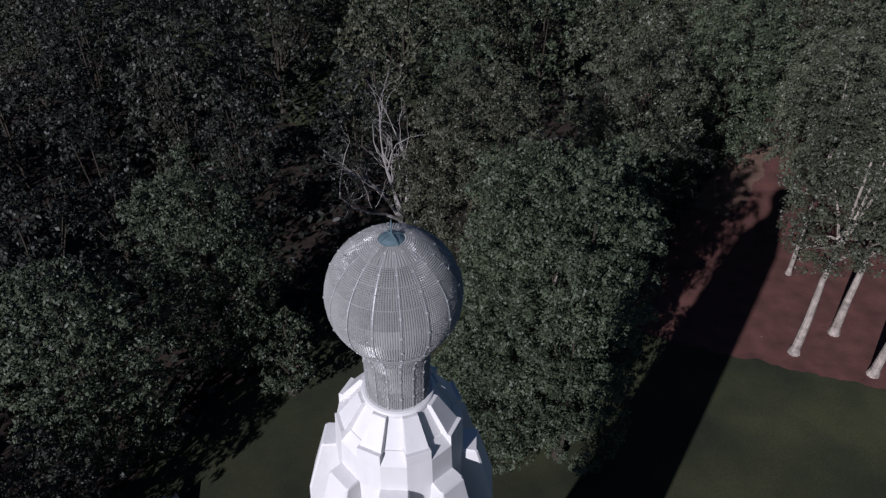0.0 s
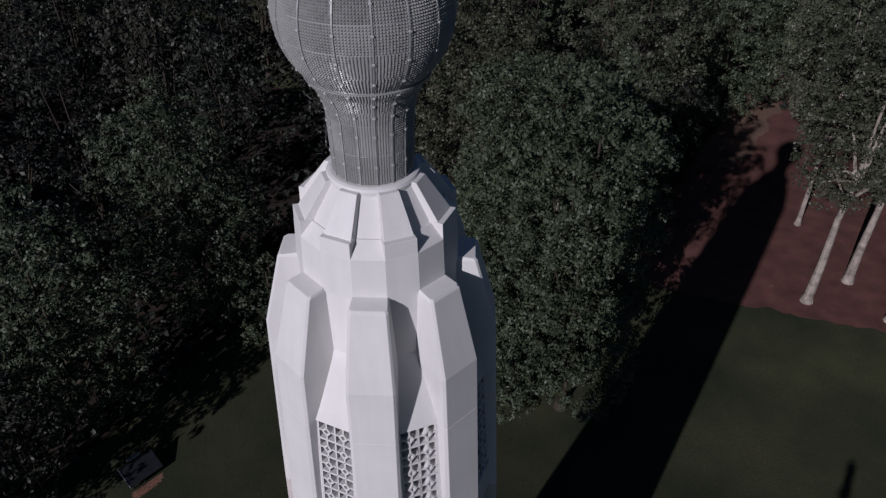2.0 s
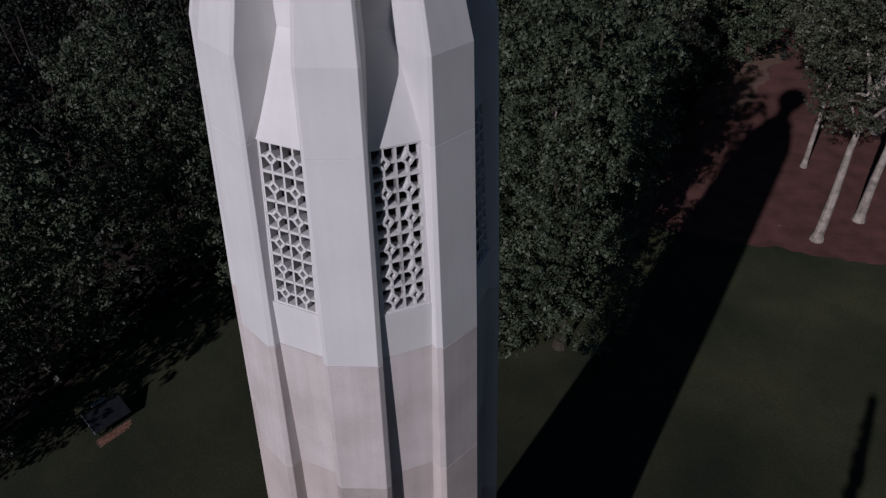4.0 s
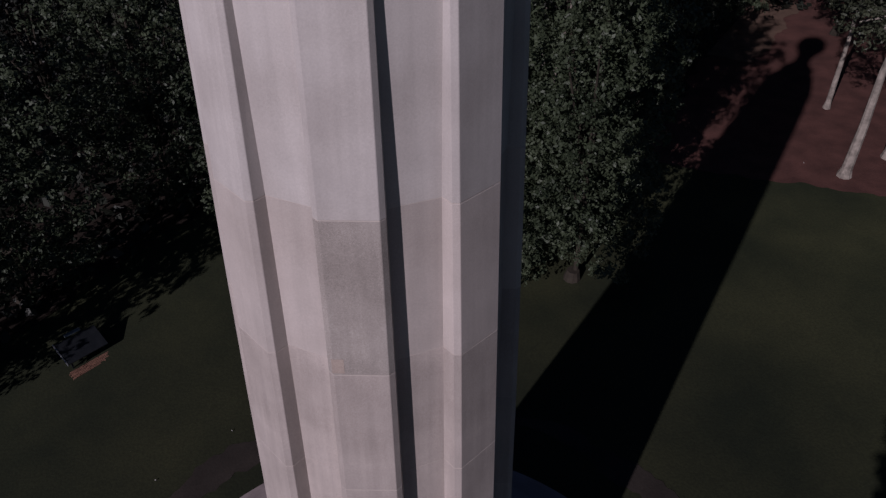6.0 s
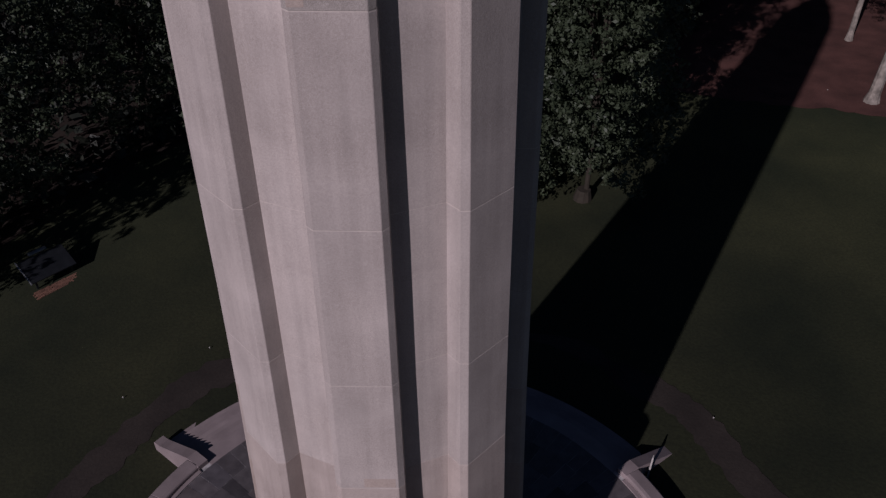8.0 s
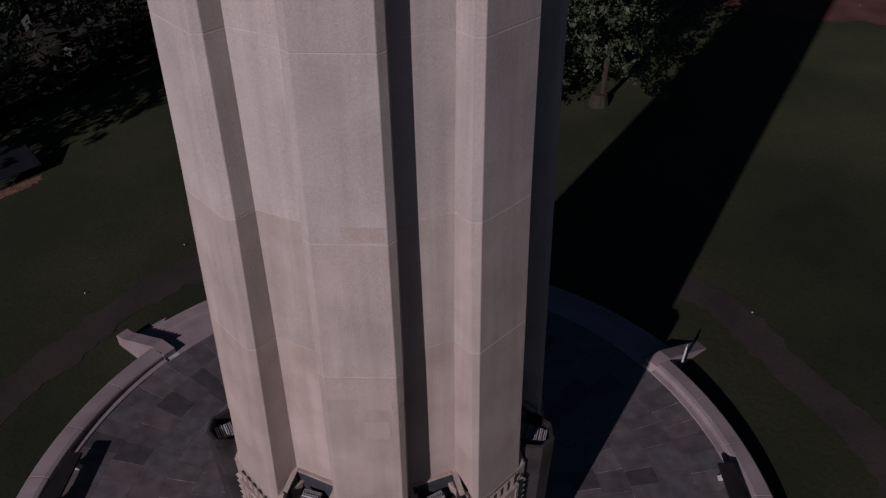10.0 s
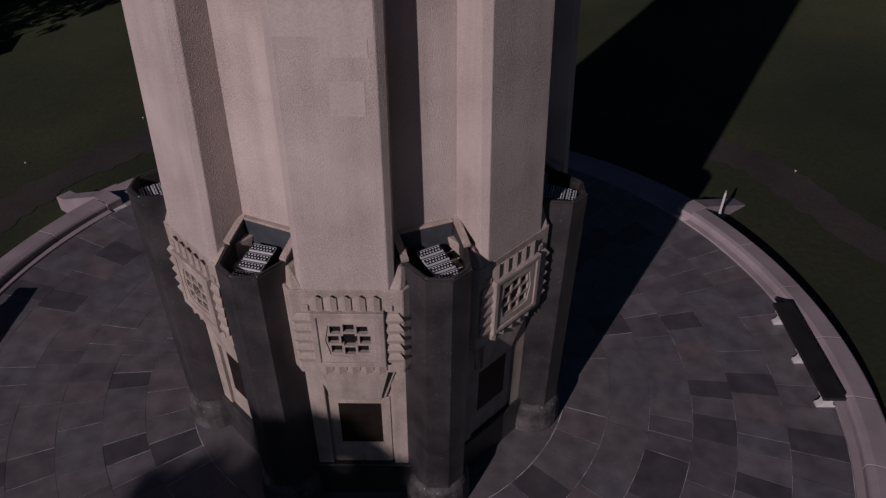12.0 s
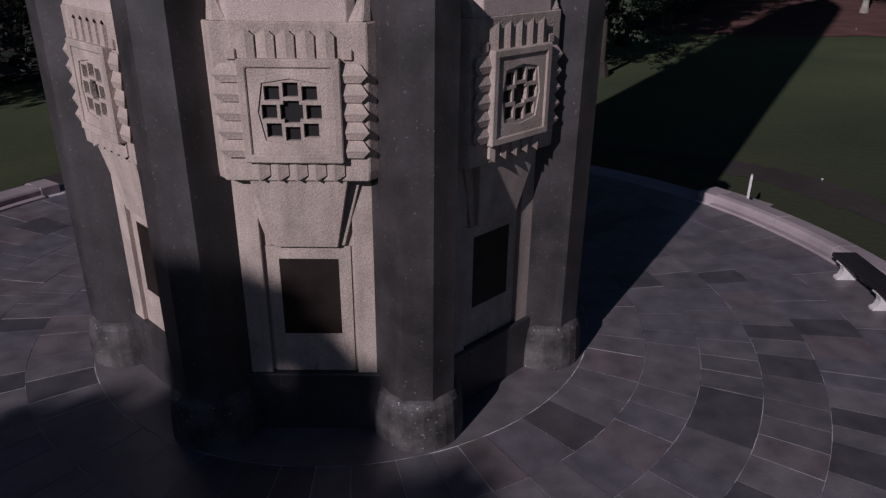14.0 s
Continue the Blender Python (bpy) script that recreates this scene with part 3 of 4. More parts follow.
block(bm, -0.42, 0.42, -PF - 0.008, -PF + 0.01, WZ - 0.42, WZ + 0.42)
on_panels(part("dark_opening", bm, NEAR_BLACK, panels[0], "near-black board painted for the shade of a deep window"))


def rib(length, wide, high):
    """A carved ridged rib with a gabled end, lying along +z."""
    bm = bmesh.new()
    h = wide / 2
    def ring(lift, point):
        return [(-h, 0.01, lift), (-h, -high * 0.35, lift), (h * 0.1, -high, lift + point), (h * 0.92, -high * 0.7, lift), (h, 0.01, lift)]
    return loft(bm, [ring(0.0, 0.0), ring(length - 0.08, 0.08)])


RIB = part("carved_rib", rib(0.31, 0.198, 0.062), CARVED, panels[0])
rib_mesh = RIB.data
bpy.data.objects.remove(RIB)
RIB = part("carved_rib", rib(0.285, 0.203, 0.07), CARVED, panels[0])
side_mesh = RIB.data
bpy.data.objects.remove(RIB)
bm = bmesh.new()
block(bm, -0.055, 0.055, -0.035, 0.01, 0.0, 0.11)
RIB = part("corner_block", bevelled(bm, 0.01), CARVED, panels[0])
corner = RIB.data
bpy.data.objects.remove(RIB)
for p in panels:
    for i in range(5):
        o = new("carved_rib", rib_mesh)
        o.parent, o.matrix_basis = p, pose(-0.44 + 0.208 * i, -PF, 4.70)
        o = new("carved_rib", rib_mesh)
        o.parent, o.matrix_basis = p, pose(-0.40 + 0.208 * i, -PF, 3.58, 0, 180, 0) @ Matrix.Diagonal((1, 1, 0.72, 1))
        for side in (-1, 1):
            o = new("carved_rib", side_mesh)
            o.parent, o.matrix_basis = p, pose(side * 0.54, -PF, 3.72 + 0.205 * i, 0, side * 90, 0) @ Matrix.Diagonal((side, 1, 1, 1))
    for side in (-1, 1):
        for z in (4.68,):
            o = new("corner_block", corner)
            o.parent, o.matrix_basis = p, pose(side * 0.61, -PF, z)

# ---- black granite columns with floodlights in their tops ----
CU, CR = 3.53, 0.485


def octagon(u, r, z):
    """Eight corners, one of them outward."""
    pts = []
    for i in range(8):
        a = math.pi / 4 * i
        pts.append((r * math.sin(a), -u - r * math.cos(a), z))
    return pts


bm = bmesh.new()
loft(bm, [octagon(CU, CR - 0.03, 0.4), octagon(CU, CR - 0.03, 4.75)])
column = part("column", bm, BLACK_STONE, tower, "octagonal black granite column with a hollow top")
columns = eight(column, [m @ pose(0, 0, 0, 0, 0, -0.2) for m in DIAGONALS])


def on_columns(ob, m=None):
    m = m or Matrix.Identity(4)
    ob.parent, ob.matrix_basis = columns[0], m
    for c in columns[1:]:
        again(ob, m, c)


bm = bmesh.new()
foot = [[(r * math.sin(2 * math.pi * k / 24), -CU - r * math.cos(2 * math.pi * k / 24), z) for k in range(24)] for r, z in ((0.60, -0.23), (0.595, 0.05), (0.575, 0.26), (0.555, 0.40), (0.515, 0.47), (0.47, 0.50))]
loft(bm, foot)
on_columns(part("collar", bm, WORN_STONE, columns[0], "worn granite collar at the foot"))
# hollow rim: a U of thick granite round a well that opens towards the tower
def rim_line(r, arm):
    o = [(r * math.sin(math.pi / 4 * k), -CU - r * math.cos(math.pi / 4 * k)) for k in (-2, -1, 0, 1, 2)]
    return [(-arm, -3.05), (-arm, -CU + 0.15)] + o[1:4] + [(arm, -CU + 0.15), (arm, -3.05)]


bm = bmesh.new()
out, inn = rim_line(CR + 0.01, 0.52), rim_line(CR - 0.08, 0.43)
loops = [[bm.verts.new((x, y, z)) for x, y in pts] for pts, z in ((out, 0.42), (out, 5.42), (inn, 5.42), (inn, 4.76))]
for p, q in zip(loops, loops[1:]):
    for k in range(6):
        bm.faces.new((p[k], p[k + 1], q[k + 1], q[k]))
for k in (0, -1):
    bm.faces.new([lp[k] for lp in loops])
bmesh.ops.recalc_face_normals(bm, faces=bm.faces)
bmesh.ops.bevel(bm, geom=[e for e in bm.edges if abs(e.verts[0].co.z - 5.42) < 0.01 and abs(e.verts[1].co.z - 5.42) < 0.01 and len(e.link_faces) == 2], offset=0.025, segments=2, affect="EDGES")
on_columns(part("rim", bm, BLACK_STONE, columns[0]))
bm = bmesh.new()
block(bm, -0.36, 0.36, -3.68, -3.0, 4.80, 4.92)
on_columns(part("well_floor", bm, BRONZE, columns[0], "dark floor of the lamp well"))
bm = bmesh.new()
block(bm, -0.42, 0.42, -3.02, -2.93, 4.7, 5.62)
on_columns(part("back_panel", bevelled(bm, 0.01), STEEL, columns[0], "grey metal back panel"))
for side in (-1, 1):
    for name, low, high, mat, label in (("side_cheek", -0.3, -0.001, BLACK_STONE, ""), ("cheek_coping", 0.0, 0.045, CARVED, "pale sloping stone strip")):
        bm = bmesh.new()
        loft(bm, [[(side * x, y, z) for x, z in ((0.425, t + low), (0.53, t + low), (0.53, t + high), (0.425, t + high))] for y, t in ((-2.95, 5.63), (-3.42, 5.425))])
        on_columns(part(name, bm, mat, columns[0], label))
bm = bmesh.new()
block(bm, -0.42, 0.42, -3.035, -2.93, 5.622, 5.66)
on_columns(part("back_ledge", bevelled(bm, 0.01), CARVED, columns[0], "pale stone ledge over the lamp well"))
bm = bmesh.new()
block(bm, -0.19, 0.19, -0.08, 0.08, 0.0, 0.03)
lamp_plate = bevelled(bm, 0.008)
FLOOD = material("pale_lamp_plate", (0.37, 0.37, 0.3774), 0.4, 0.1, 4, 30, 0.1, 0.003)
HOLE = material("pale_lens", (0.629, 0.629, 0.6364), 0.3, 0.2, 4, 30, 0)
flood = part("floodlight", lamp_plate, FLOOD, columns[0], "grey floodlight plate dotted with pale lenses")
bm = bmesh.new()
for i in range(7):
    for j in range(2):
        x, y = -0.155 + 0.048 * i + 0.02 * j, -0.026 + 0.052 * j
        block(bm, x - 0.011, x + 0.011, y - 0.011, y + 0.011, 0.034, 0.040)
holes = part("lamp_lens", bm, HOLE, flood)
block(bm := bmesh.new(), -0.178, 0.178, -0.052, 0.052, 0.026, 0.035)
strip_part = part("lens_strip", bm, NEAR_BLACK, flood)
strip_mesh = strip_part.data
bpy.data.objects.remove(strip_part)
hole_mesh, flood_mesh = holes.data, flood.data
bpy.data.objects.remove(holes)
bpy.data.objects.remove(flood)
for c in columns:
    for i in range(4):
        o = new("floodlight", flood_mesh)
        o["label"] = "grey floodlight plate dotted with pale lenses"
        o.parent, o.matrix_basis = c, pose(0.02 * i - 0.02, -3.2 - 0.185 * i, 5.30 - 0.015 * i, 5, 0, 8)
        dark = new("lens_strip", strip_mesh)
        dark.parent = o
        h = tagged(new("lamp_lenses", hole_mesh), kind="stuff")
        h.parent, h.matrix_basis = c, pose(0.02 * i - 0.02, -3.2 - 0.185 * i, 5.30 - 0.015 * i, 5, 0, 8)

# ---- ground ----
def ground_z(x, y):
    slope = 0.035 * min(50, x) if x > -10 else -0.35 + 0.06 * max(-30, x + 10)
    return -1.15 + slope + 0.05 * noise.noise((x * 0.15, y * 0.15, 0))


def sheet(name, x0, x1, y0, y1, step, mat, lift=0.0, keep=None):
    """Draped sheet of square cells; keep(x, y) chooses the cells."""
    n, m = round((x1 - x0) / step), round((y1 - y0) / step)
    index, verts, faces = {}, [], []

    def vert(i, j):
        if (i, j) not in index:
            x, y = x0 + i * step, y0 + j * step
            index[i, j] = len(verts)
            verts.append((x, y, ground_z(x, y) + lift))
        return index[i, j]

    for j in range(m):
        for i in range(n):
            if keep is None or keep(x0 + (i + 0.5) * step, y0 + (j + 0.5) * step):
                faces.append((vert(i, j), vert(i + 1, j), vert(i + 1, j + 1), vert(i, j + 1)))
    return mesh_object(name, verts, faces, mat, smooth=True)


def ragged(x, y, size=1.0, scale=0.5):
    return size * (noise.noise((x * scale, y * scale, 3)) + 0.5 * noise.noise((x * scale * 3, y * scale * 3, 5)))


def rough_off(x, y):
    """Distance to the right of the line along which the sun's shadows run."""
    return x * 0.818 - y * 0.575


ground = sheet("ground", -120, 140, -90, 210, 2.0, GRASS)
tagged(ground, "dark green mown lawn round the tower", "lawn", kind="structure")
far_ground = mesh_object("far_ground", [(-3000, -3000, -4.5), (3000, -3000, -4.5), (3000, 3000, -4.5), (-3000, 3000, -4.5)], [(0, 1, 2, 3)], GRASS)
tagged(far_ground, "dark wooded land reaching the horizon", "land", kind="structure")


def strip(name, origin, along, across, length, width, mat, lift, size, step=0.4):
    """A draped region with one ragged edge, from origin along one way, reaching width across it."""
    along, across = Vector(along).normalized(), Vector(across).normalized()
    n, rows, verts, faces = round(length / step), 16, [], []
    for i in range(n + 1):
        edge = Vector(origin) + along * i * step
        jag = ragged(edge.x, edge.y, size, 0.22) + ragged(edge.x, edge.y, size * 0.25, 1.1)
        for j in range(rows + 1):
            w = (j / rows) ** 2
            p = edge + across * (width * w + jag * (1 - w))
            verts.append((p.x, p.y, ground_z(p.x, p.y) + lift))
    for i in range(n):
        for j in range(rows):
            k = i * (rows + 1) + j
            faces.append((k, k + 1, k + rows + 2, k + rows + 1))
    return mesh_object(name, verts, faces, mat, smooth=True)


s_way, s_side = (0.575, 0.818), (-0.818, 0.575)
floor_left = strip("forest_floor", (-70, -28), s_way, s_side, 130, 90, LITTER_DARKENED, 0.02, 1.2)
tagged(floor_left, "brown leaf litter under the trees, coloured dark for shade", "forest floor", kind="structure")
floor_right = strip("forest_floor", (10, 54.5), (1, -0.38), (0.38, 1), 90, 75, MULCH, 0.03, 0.8)
tagged(floor_right, "red leaf litter round the sycamores", "forest floor", kind="structure")

# dark strip painted for the shade between the trees and the tower's shadow
floor_mid = strip("forest_floor", (0.575 * 54 - 0.818 * 16.5, 0.818 * 54 + 0.575 * 16.5), s_way, s_side, 70, 45, LITTER_DARKENED, 0.05, 1.6)
tagged(floor_mid, "leaf litter between the lawn trees and the wood, coloured dark for shade", "forest floor", kind="structure")

SAND = material("sandy_earth", (0.1258, 0.0777, 0.0555), 0.95, 0.25, 0.6, 9, 0.5, 0.03)
clearing = strip("sandy_path", (34.5, 70.0), (0.575, 0.818), (-0.818, 0.575), 24, 5.0, SAND, 0.07, 1.1)
tagged(clearing, "sandy brown path between the trees", "path", kind="structure")


def ring_path(a0, a1):
    verts, faces, n = [], [], round((a1 - a0) * 1.6)
    for i in range(n + 1):
        a = radians(a0 + (a1 - a0) * i / n)
        c, s = math.cos(a), math.sin(a)
        taper = min(1, 5 * i / n, 5 * (n - i) / n)
        mid = 15.0 + 0.6 * noise.noise((c * 4, s * 4, 2))
        half = taper * (0.85 + 0.5 * noise.noise((c * 7, s * 7, 7)) + 0.25 * noise.noise((c * 30, s * 30, 1)))
        for k in (-1, -0.5, 0.5, 1):
            x, y = AXIS[0] + (mid + half * k) * c, AXIS[1] + (mid + half * k) * s
            verts.append((x, y, ground_z(x, y) + 0.015))
    for i in range(n):
        for k in range(3):
            q = i * 4 + k
            faces.append((q, q + 1, q + 5, q + 4))
    return tagged(mesh_object("dirt_path", verts, faces, DIRT, smooth=True), "worn reddish dirt path ringing the terrace", "path", kind="structure")


ring_path(-60, 75)
ring_path(105, 215)

# ---- terrace ----
TC, FLOOR = (-0.9, 11.38), -0.2
RIN, ROUT = 10.0, 10.68
terrace = tagged(new("terrace"), "round slate-paved terrace with a low pink stone parapet", "terrace", kind="structure")
terrace.matrix_basis = pose(TC[0], TC[1], FLOOR)
part("terrace_bed", turned(bmesh.new(), [(10.3, -1.6), (10.3, -0.006), (0.5, -0.006)], 96), MORTAR, terrace)


def arc_stone(bm, profile, a0, a1, steps=4):
    """A length of a round kerb from (radius, height) pairs, between two angles in degrees."""
    rings = []
    for i in range(steps + 1):
        a = radians(a0 + (a1 - a0) * i / steps)
        rings.append([(r * math.cos(a), r * math.sin(a), z) for r, z in profile])
    return loft(bm, rings)


COPE = [(RIN, -1.7), (ROUT, -1.7), (ROUT, 0.15), (ROUT - 0.06, 0.20), (RIN + 0.16, 0.25), (RIN + 0.04, 0.22), (RIN, 0.17)]
CURB = [(RIN - 0.17, -0.1), (RIN - 0.006, -0.1), (RIN - 0.006, 0.05), (RIN - 0.16, 0.045), (RIN - 0.17, 0.035)]
STAIR_FROM, STAIR_TO = 33.4, 140.4
a0, a1 = STAIR_TO + 2.6, 360 + STAIR_FROM - 2.6
count = round((a1 - a0) / 10)
for i in range(count):
    s0, s1 = a0 + (a1 - a0) * i / count, a0 + (a1 - a0) * (i + 1) / count
    part("coping_stone", bevelled(arc_stone(bmesh.new(), COPE, s0 + 0.03, s1 - 0.03, 5), 0.012), COPING, terrace)
    part("inner_kerb", arc_stone(bmesh.new(), CURB, s0 + 0.03, s1 - 0.03, 5), COPING, terrace)

# a broad flight of curved steps between two sloping cheek walls
flight = tagged(new("stairs"), "broad curved stone steps between sloping cheek walls", "stairs", kind="structure")
flight.matrix_basis = pose(TC[0], TC[1], FLOOR)
for i in range(10):
    r0, r1, z = (9.8 if i == 0 else 10.0), 10.55 + 0.33 * i, (0.004 if i == 0 else -0.16 * i)
    part("step", bevelled(arc_stone(bmesh.new(), [(r0, z - 0.4), (r1, z - 0.4), (r1, z), (r0, z)], STAIR_FROM, STAIR_TO, 40), 0.012), COPING, flight)
for a0, sign, low in ((STAIR_FROM, -1, -0.66), (STAIR_TO, 1, -0.88)):
    bm = bmesh.new()
    rings = []
    for r, z in ((RIN - 0.02, 0.23), (ROUT, 0.21), (12.9, low + 0.05), (13.3, low)):
        half = 0.24
        c, s = math.cos(radians(a0)), math.sin(radians(a0))
        near, far = (c * r, s * r), (c * r - sign * s * 2 * half, s * r + sign * c * 2 * half)
        rings.append([(*near, -1.7), (*far, -1.7), (*far, z), (*near, z)])
    loft(bm, rings)
    part("cheek_wall", bevelled(bm, 0.02), COPING, flight, "sloping pale stone cheek wall")


# ---- benches ----
BENCH_WOOD = material("dark_bench_slab", (0.01628, 0.01332, 0.01332), 0.55, 0.3, 2, 30, 0.2, 0.004)
PALE_STONE = material("pale_cast_stone", (0.4588, 0.4292, 0.407), 0.85, 0.12, 4, 30, 0.3, 0.006)


def bench(angle):
    b = tagged(new("bench"), "long dark slab bench on three pale scrolled legs", "bench", group="terrace benches")
    b.matrix_basis = pose(TC[0] + 9.52 * math.cos(radians(angle)), TC[1] + 9.52 * math.sin(radians(angle)), FLOOR, 0, 0, angle - 90)
    bm = bmesh.new()
    block(bm, -1.48, 1.48, -0.24, 0.24, 0.38, 0.46)
    part("seat", bevelled(bm, 0.015), BENCH_WOOD, b)
    bm = bmesh.new()
    side = [(-0.20, 0), (0.20, 0), (0.20, 0.06), (0.13, 0.10), (0.10, 0.20), (0.13, 0.30), (0.21, 0.35), (0.21, 0.40), (-0.21, 0.40), (-0.21, 0.35), (-0.13, 0.30), (-0.10, 0.20), (-0.13, 0.10), (-0.20, 0.06)]
    loft(bm, [[(x, y, z) for y, z in side] for x in (-0.07, 0.07)])
    leg = part("leg", bm, PALE_STONE, b, "pale scrolled stone leg")
    leg.matrix_basis = pose(-1.25, 0, -0.02)
    again(leg, pose(0, 0, -0.02))
    again(leg, pose(1.25, 0, -0.02))
    return b


for angle in (-1.9, 176.9):
    bench(angle)

# ---- information board and small lights on the lawn ----
BRICK = material("red_brick", (0.1924, 0.0962, 0.0666), 0.9, 0.25, 3, 30, 0.4, 0.008, per_piece=0.25)
BOARD = material("dark_board", (0.0148, 0.01628, 0.01924), 0.35, 0.2, 2, 20, 0.1, 0.003)
ALU = material("pale_metal_edge", (0.407, 0.4144, 0.4292), 0.4, 0.1, 4, 30, 0.1, 0.003, metal=0.7)
board = tagged(new("information_board"), "dark slanted information board behind a low brick kerb", "sign")
board.matrix_basis = pose(-20.9, 32.0, ground_z(-20.9, 32.0), 0, 0, 46)
bm = bmesh.new()
loft(bm, [[(x, -0.75, 0.55), (x, 0.75, 1.15), (x, 0.75, 1.22), (x, -0.75, 0.62)] for x in (-1.25, 1.25)])
part("panel", bevelled(bm, 0.01), BOARD, board)
bm = bmesh.new()
loft(bm, [[(x, -0.8, 0.56), (x, 0.8, 1.20), (x, 0.8, 1.26), (x, -0.8, 0.62)] for x in (-1.31, -1.252)])
part("edge_strip", bm, ALU, board, "pale metal edge strip")
bm = bmesh.new()
block(bm, -0.5, 0.5, 0.85, 1.1, 1.2, 1.32)
part("lamp_bar", bevelled(bm, 0.02), ALU, board, "pale metal bar lamp")
for x in (-1.0, 1.0):
    for y, h in ((-0.5, 0.62), (0.55, 1.05)):
        bm = bmesh.new()
        block(bm, x - 0.05, x + 0.05, y - 0.05, y + 0.05, -0.1, h)
        part("post", bm, BOARD, board)
bm = bmesh.new()
block(bm, -0.105, 0.105, -0.05, 0.05, 0.0, 0.065)
one = part("brick", bevelled(bm, 0.006), BRICK, board)
brick_mesh = one.data
bpy.data.objects.remove(one)
rng = np.random.default_rng(3)
for row in range(6):
    for i in range(13):
        o = new("brick", brick_mesh)
        o.parent = board
        o.matrix_basis = pose(-1.35 + 0.22 * i + (0.11 if row % 2 else 0), -1.42 + 0.115 * row, 0.0 + rng.uniform(0, 0.03), 0, 0, rng.uniform(-3, 3))

for i, (x, y) in enumerate(((-13.83, 22.52), (-10.5, 25.4), (12.34, 19.75), (31.1, 50.2))):
    light = tagged(new("ground_light"), "small white lamp standing in the lawn", "garden light", group="lawn lights")
    light.matrix_basis = pose(x, y, ground_z(x, y)) @ Matrix.Diagonal((0.6, 0.6, 0.6, 1))
    part("stem", turned(bmesh.new(), [(0.018, -0.1), (0.018, 0.11)], 8), ALU, light)
    part("head", turned(bmesh.new(), [(0.035, 0.10), (0.055, 0.12), (0.055, 0.16), (0.02, 0.18)], 12), PALE_STONE, light)

# a slim upright marker in the grass beside the steps
marker = tagged(new("path_marker"), "slim pale upright marker in the grass beside the steps", "marker")
marker.matrix_basis = pose(8.85, 17.1, ground_z(8.85, 17.1), 0, 0, 62)
bm = bmesh.new()
loft(bm, [[(-0.10, -0.03, -0.2), (0.10, -0.03, -0.2), (0.10, 0.03, -0.2), (-0.10, 0.03, -0.2)], [(-0.10, -0.03, 1.12), (0.10, -0.03, 1.12), (0.10, 0.03, 1.12), (-0.10, 0.03, 1.12)], [(-0.07, -0.02, 1.2), (0.07, -0.02, 1.2), (0.07, 0.02, 1.2), (-0.07, 0.02, 1.2)]])
part("board", bm, PALE_STONE, marker)
bm = bmesh.new()
block(bm, -0.105, 0.105, -0.05, -0.031, -0.2, 1.05)
part("back_strip", bm, BOARD, marker, "dark backing strip")

# ---- trees ----
def leaves(seed, boughs, per, size):
    """Leaf cards on the shells of many boughs: a list of (centre, radius)."""
    r = np.random.default_rng(seed)
    P, N = [], []
    clumps = []
    mid = np.mean([c for c, _ in boughs], axis=0)
    for c, rad in boughs:
        out = np.array(c) - mid
        out /= np.linalg.norm(out) + 1e-6
        for _ in range(8):
            d = r.normal(size=3) + out * 0.5 + (0, 0, 0.45)
            d /= np.linalg.norm(d)
            clumps.append((np.array(c) + d * rad * r.uniform(0.6, 0.95) * (1, 1, 0.85), rad * r.uniform(0.25, 0.42)))
    for c, rad in clumps:
        n = max(5, round(1.4 * per * rad * rad))
        d = r.normal(size=(n, 3))
        d /= np.linalg.norm(d, axis=1)[:, None]
        d[:, 2] = np.abs(d[:, 2]) * np.where(r.random(n) < 0.75, 1, -1)
        k = rad * (0.6 + 0.5 * r.random(n) ** 0.7)
        P.append(np.array(c) + d * k[:, None] * (1, 1, 0.8))
        N.append(d + r.normal(size=(n, 3)) * 0.45 + (0, 0, 0.25))
    P, N = np.concatenate(P), np.concatenate(N)
    N /= np.linalg.norm(N, axis=1)[:, None]
    T = np.cross(N, r.normal(size=N.shape))
    T /= np.linalg.norm(T, axis=1)[:, None]
    B = np.cross(N, T)
    s = size * (0.55 + 0.9 * r.random(len(P)))[:, None]
    return np.stack([P - T * s, P - B * s * 0.55, P + T * s, P + B * s * 0.55], 1).reshape(-1, 3)


def crown_mesh(name, quad, mat):
    me = bpy.data.meshes.new(name)
    n = len(quad) // 4
    me.vertices.add(4 * n)
    me.vertices.foreach_set("co", quad.ravel())
    me.loops.add(4 * n)
    me.loops.foreach_set("vertex_index", np.arange(4 * n, dtype=np.int32))
    me.polygons.add(n)
    me.polygons.foreach_set("loop_start", np.arange(0, 4 * n, 4, dtype=np.int32))
    me.materials.append(mat)
    me.update(calc_edges=True)
    return me


def limb(bm, pts, r0, r1, sides=6):
    """A tapering round limb through some points."""
    rings = []
    for i, p in enumerate(pts):
        d = (Vector(pts[min(i + 1, len(pts) - 1)]) - Vector(pts[max(i - 1, 0)])).normalized()
        a = d.orthogonal().normalized()
        b = d.cross(a)
        r = r0 + (r1 - r0) * i / (len(pts) - 1)
        rings.append([Vector(p) + (a * math.cos(2 * math.pi * k / sides) + b * math.sin(2 * math.pi * k / sides)) * r for k in range(sides)])
    loft(bm, rings)


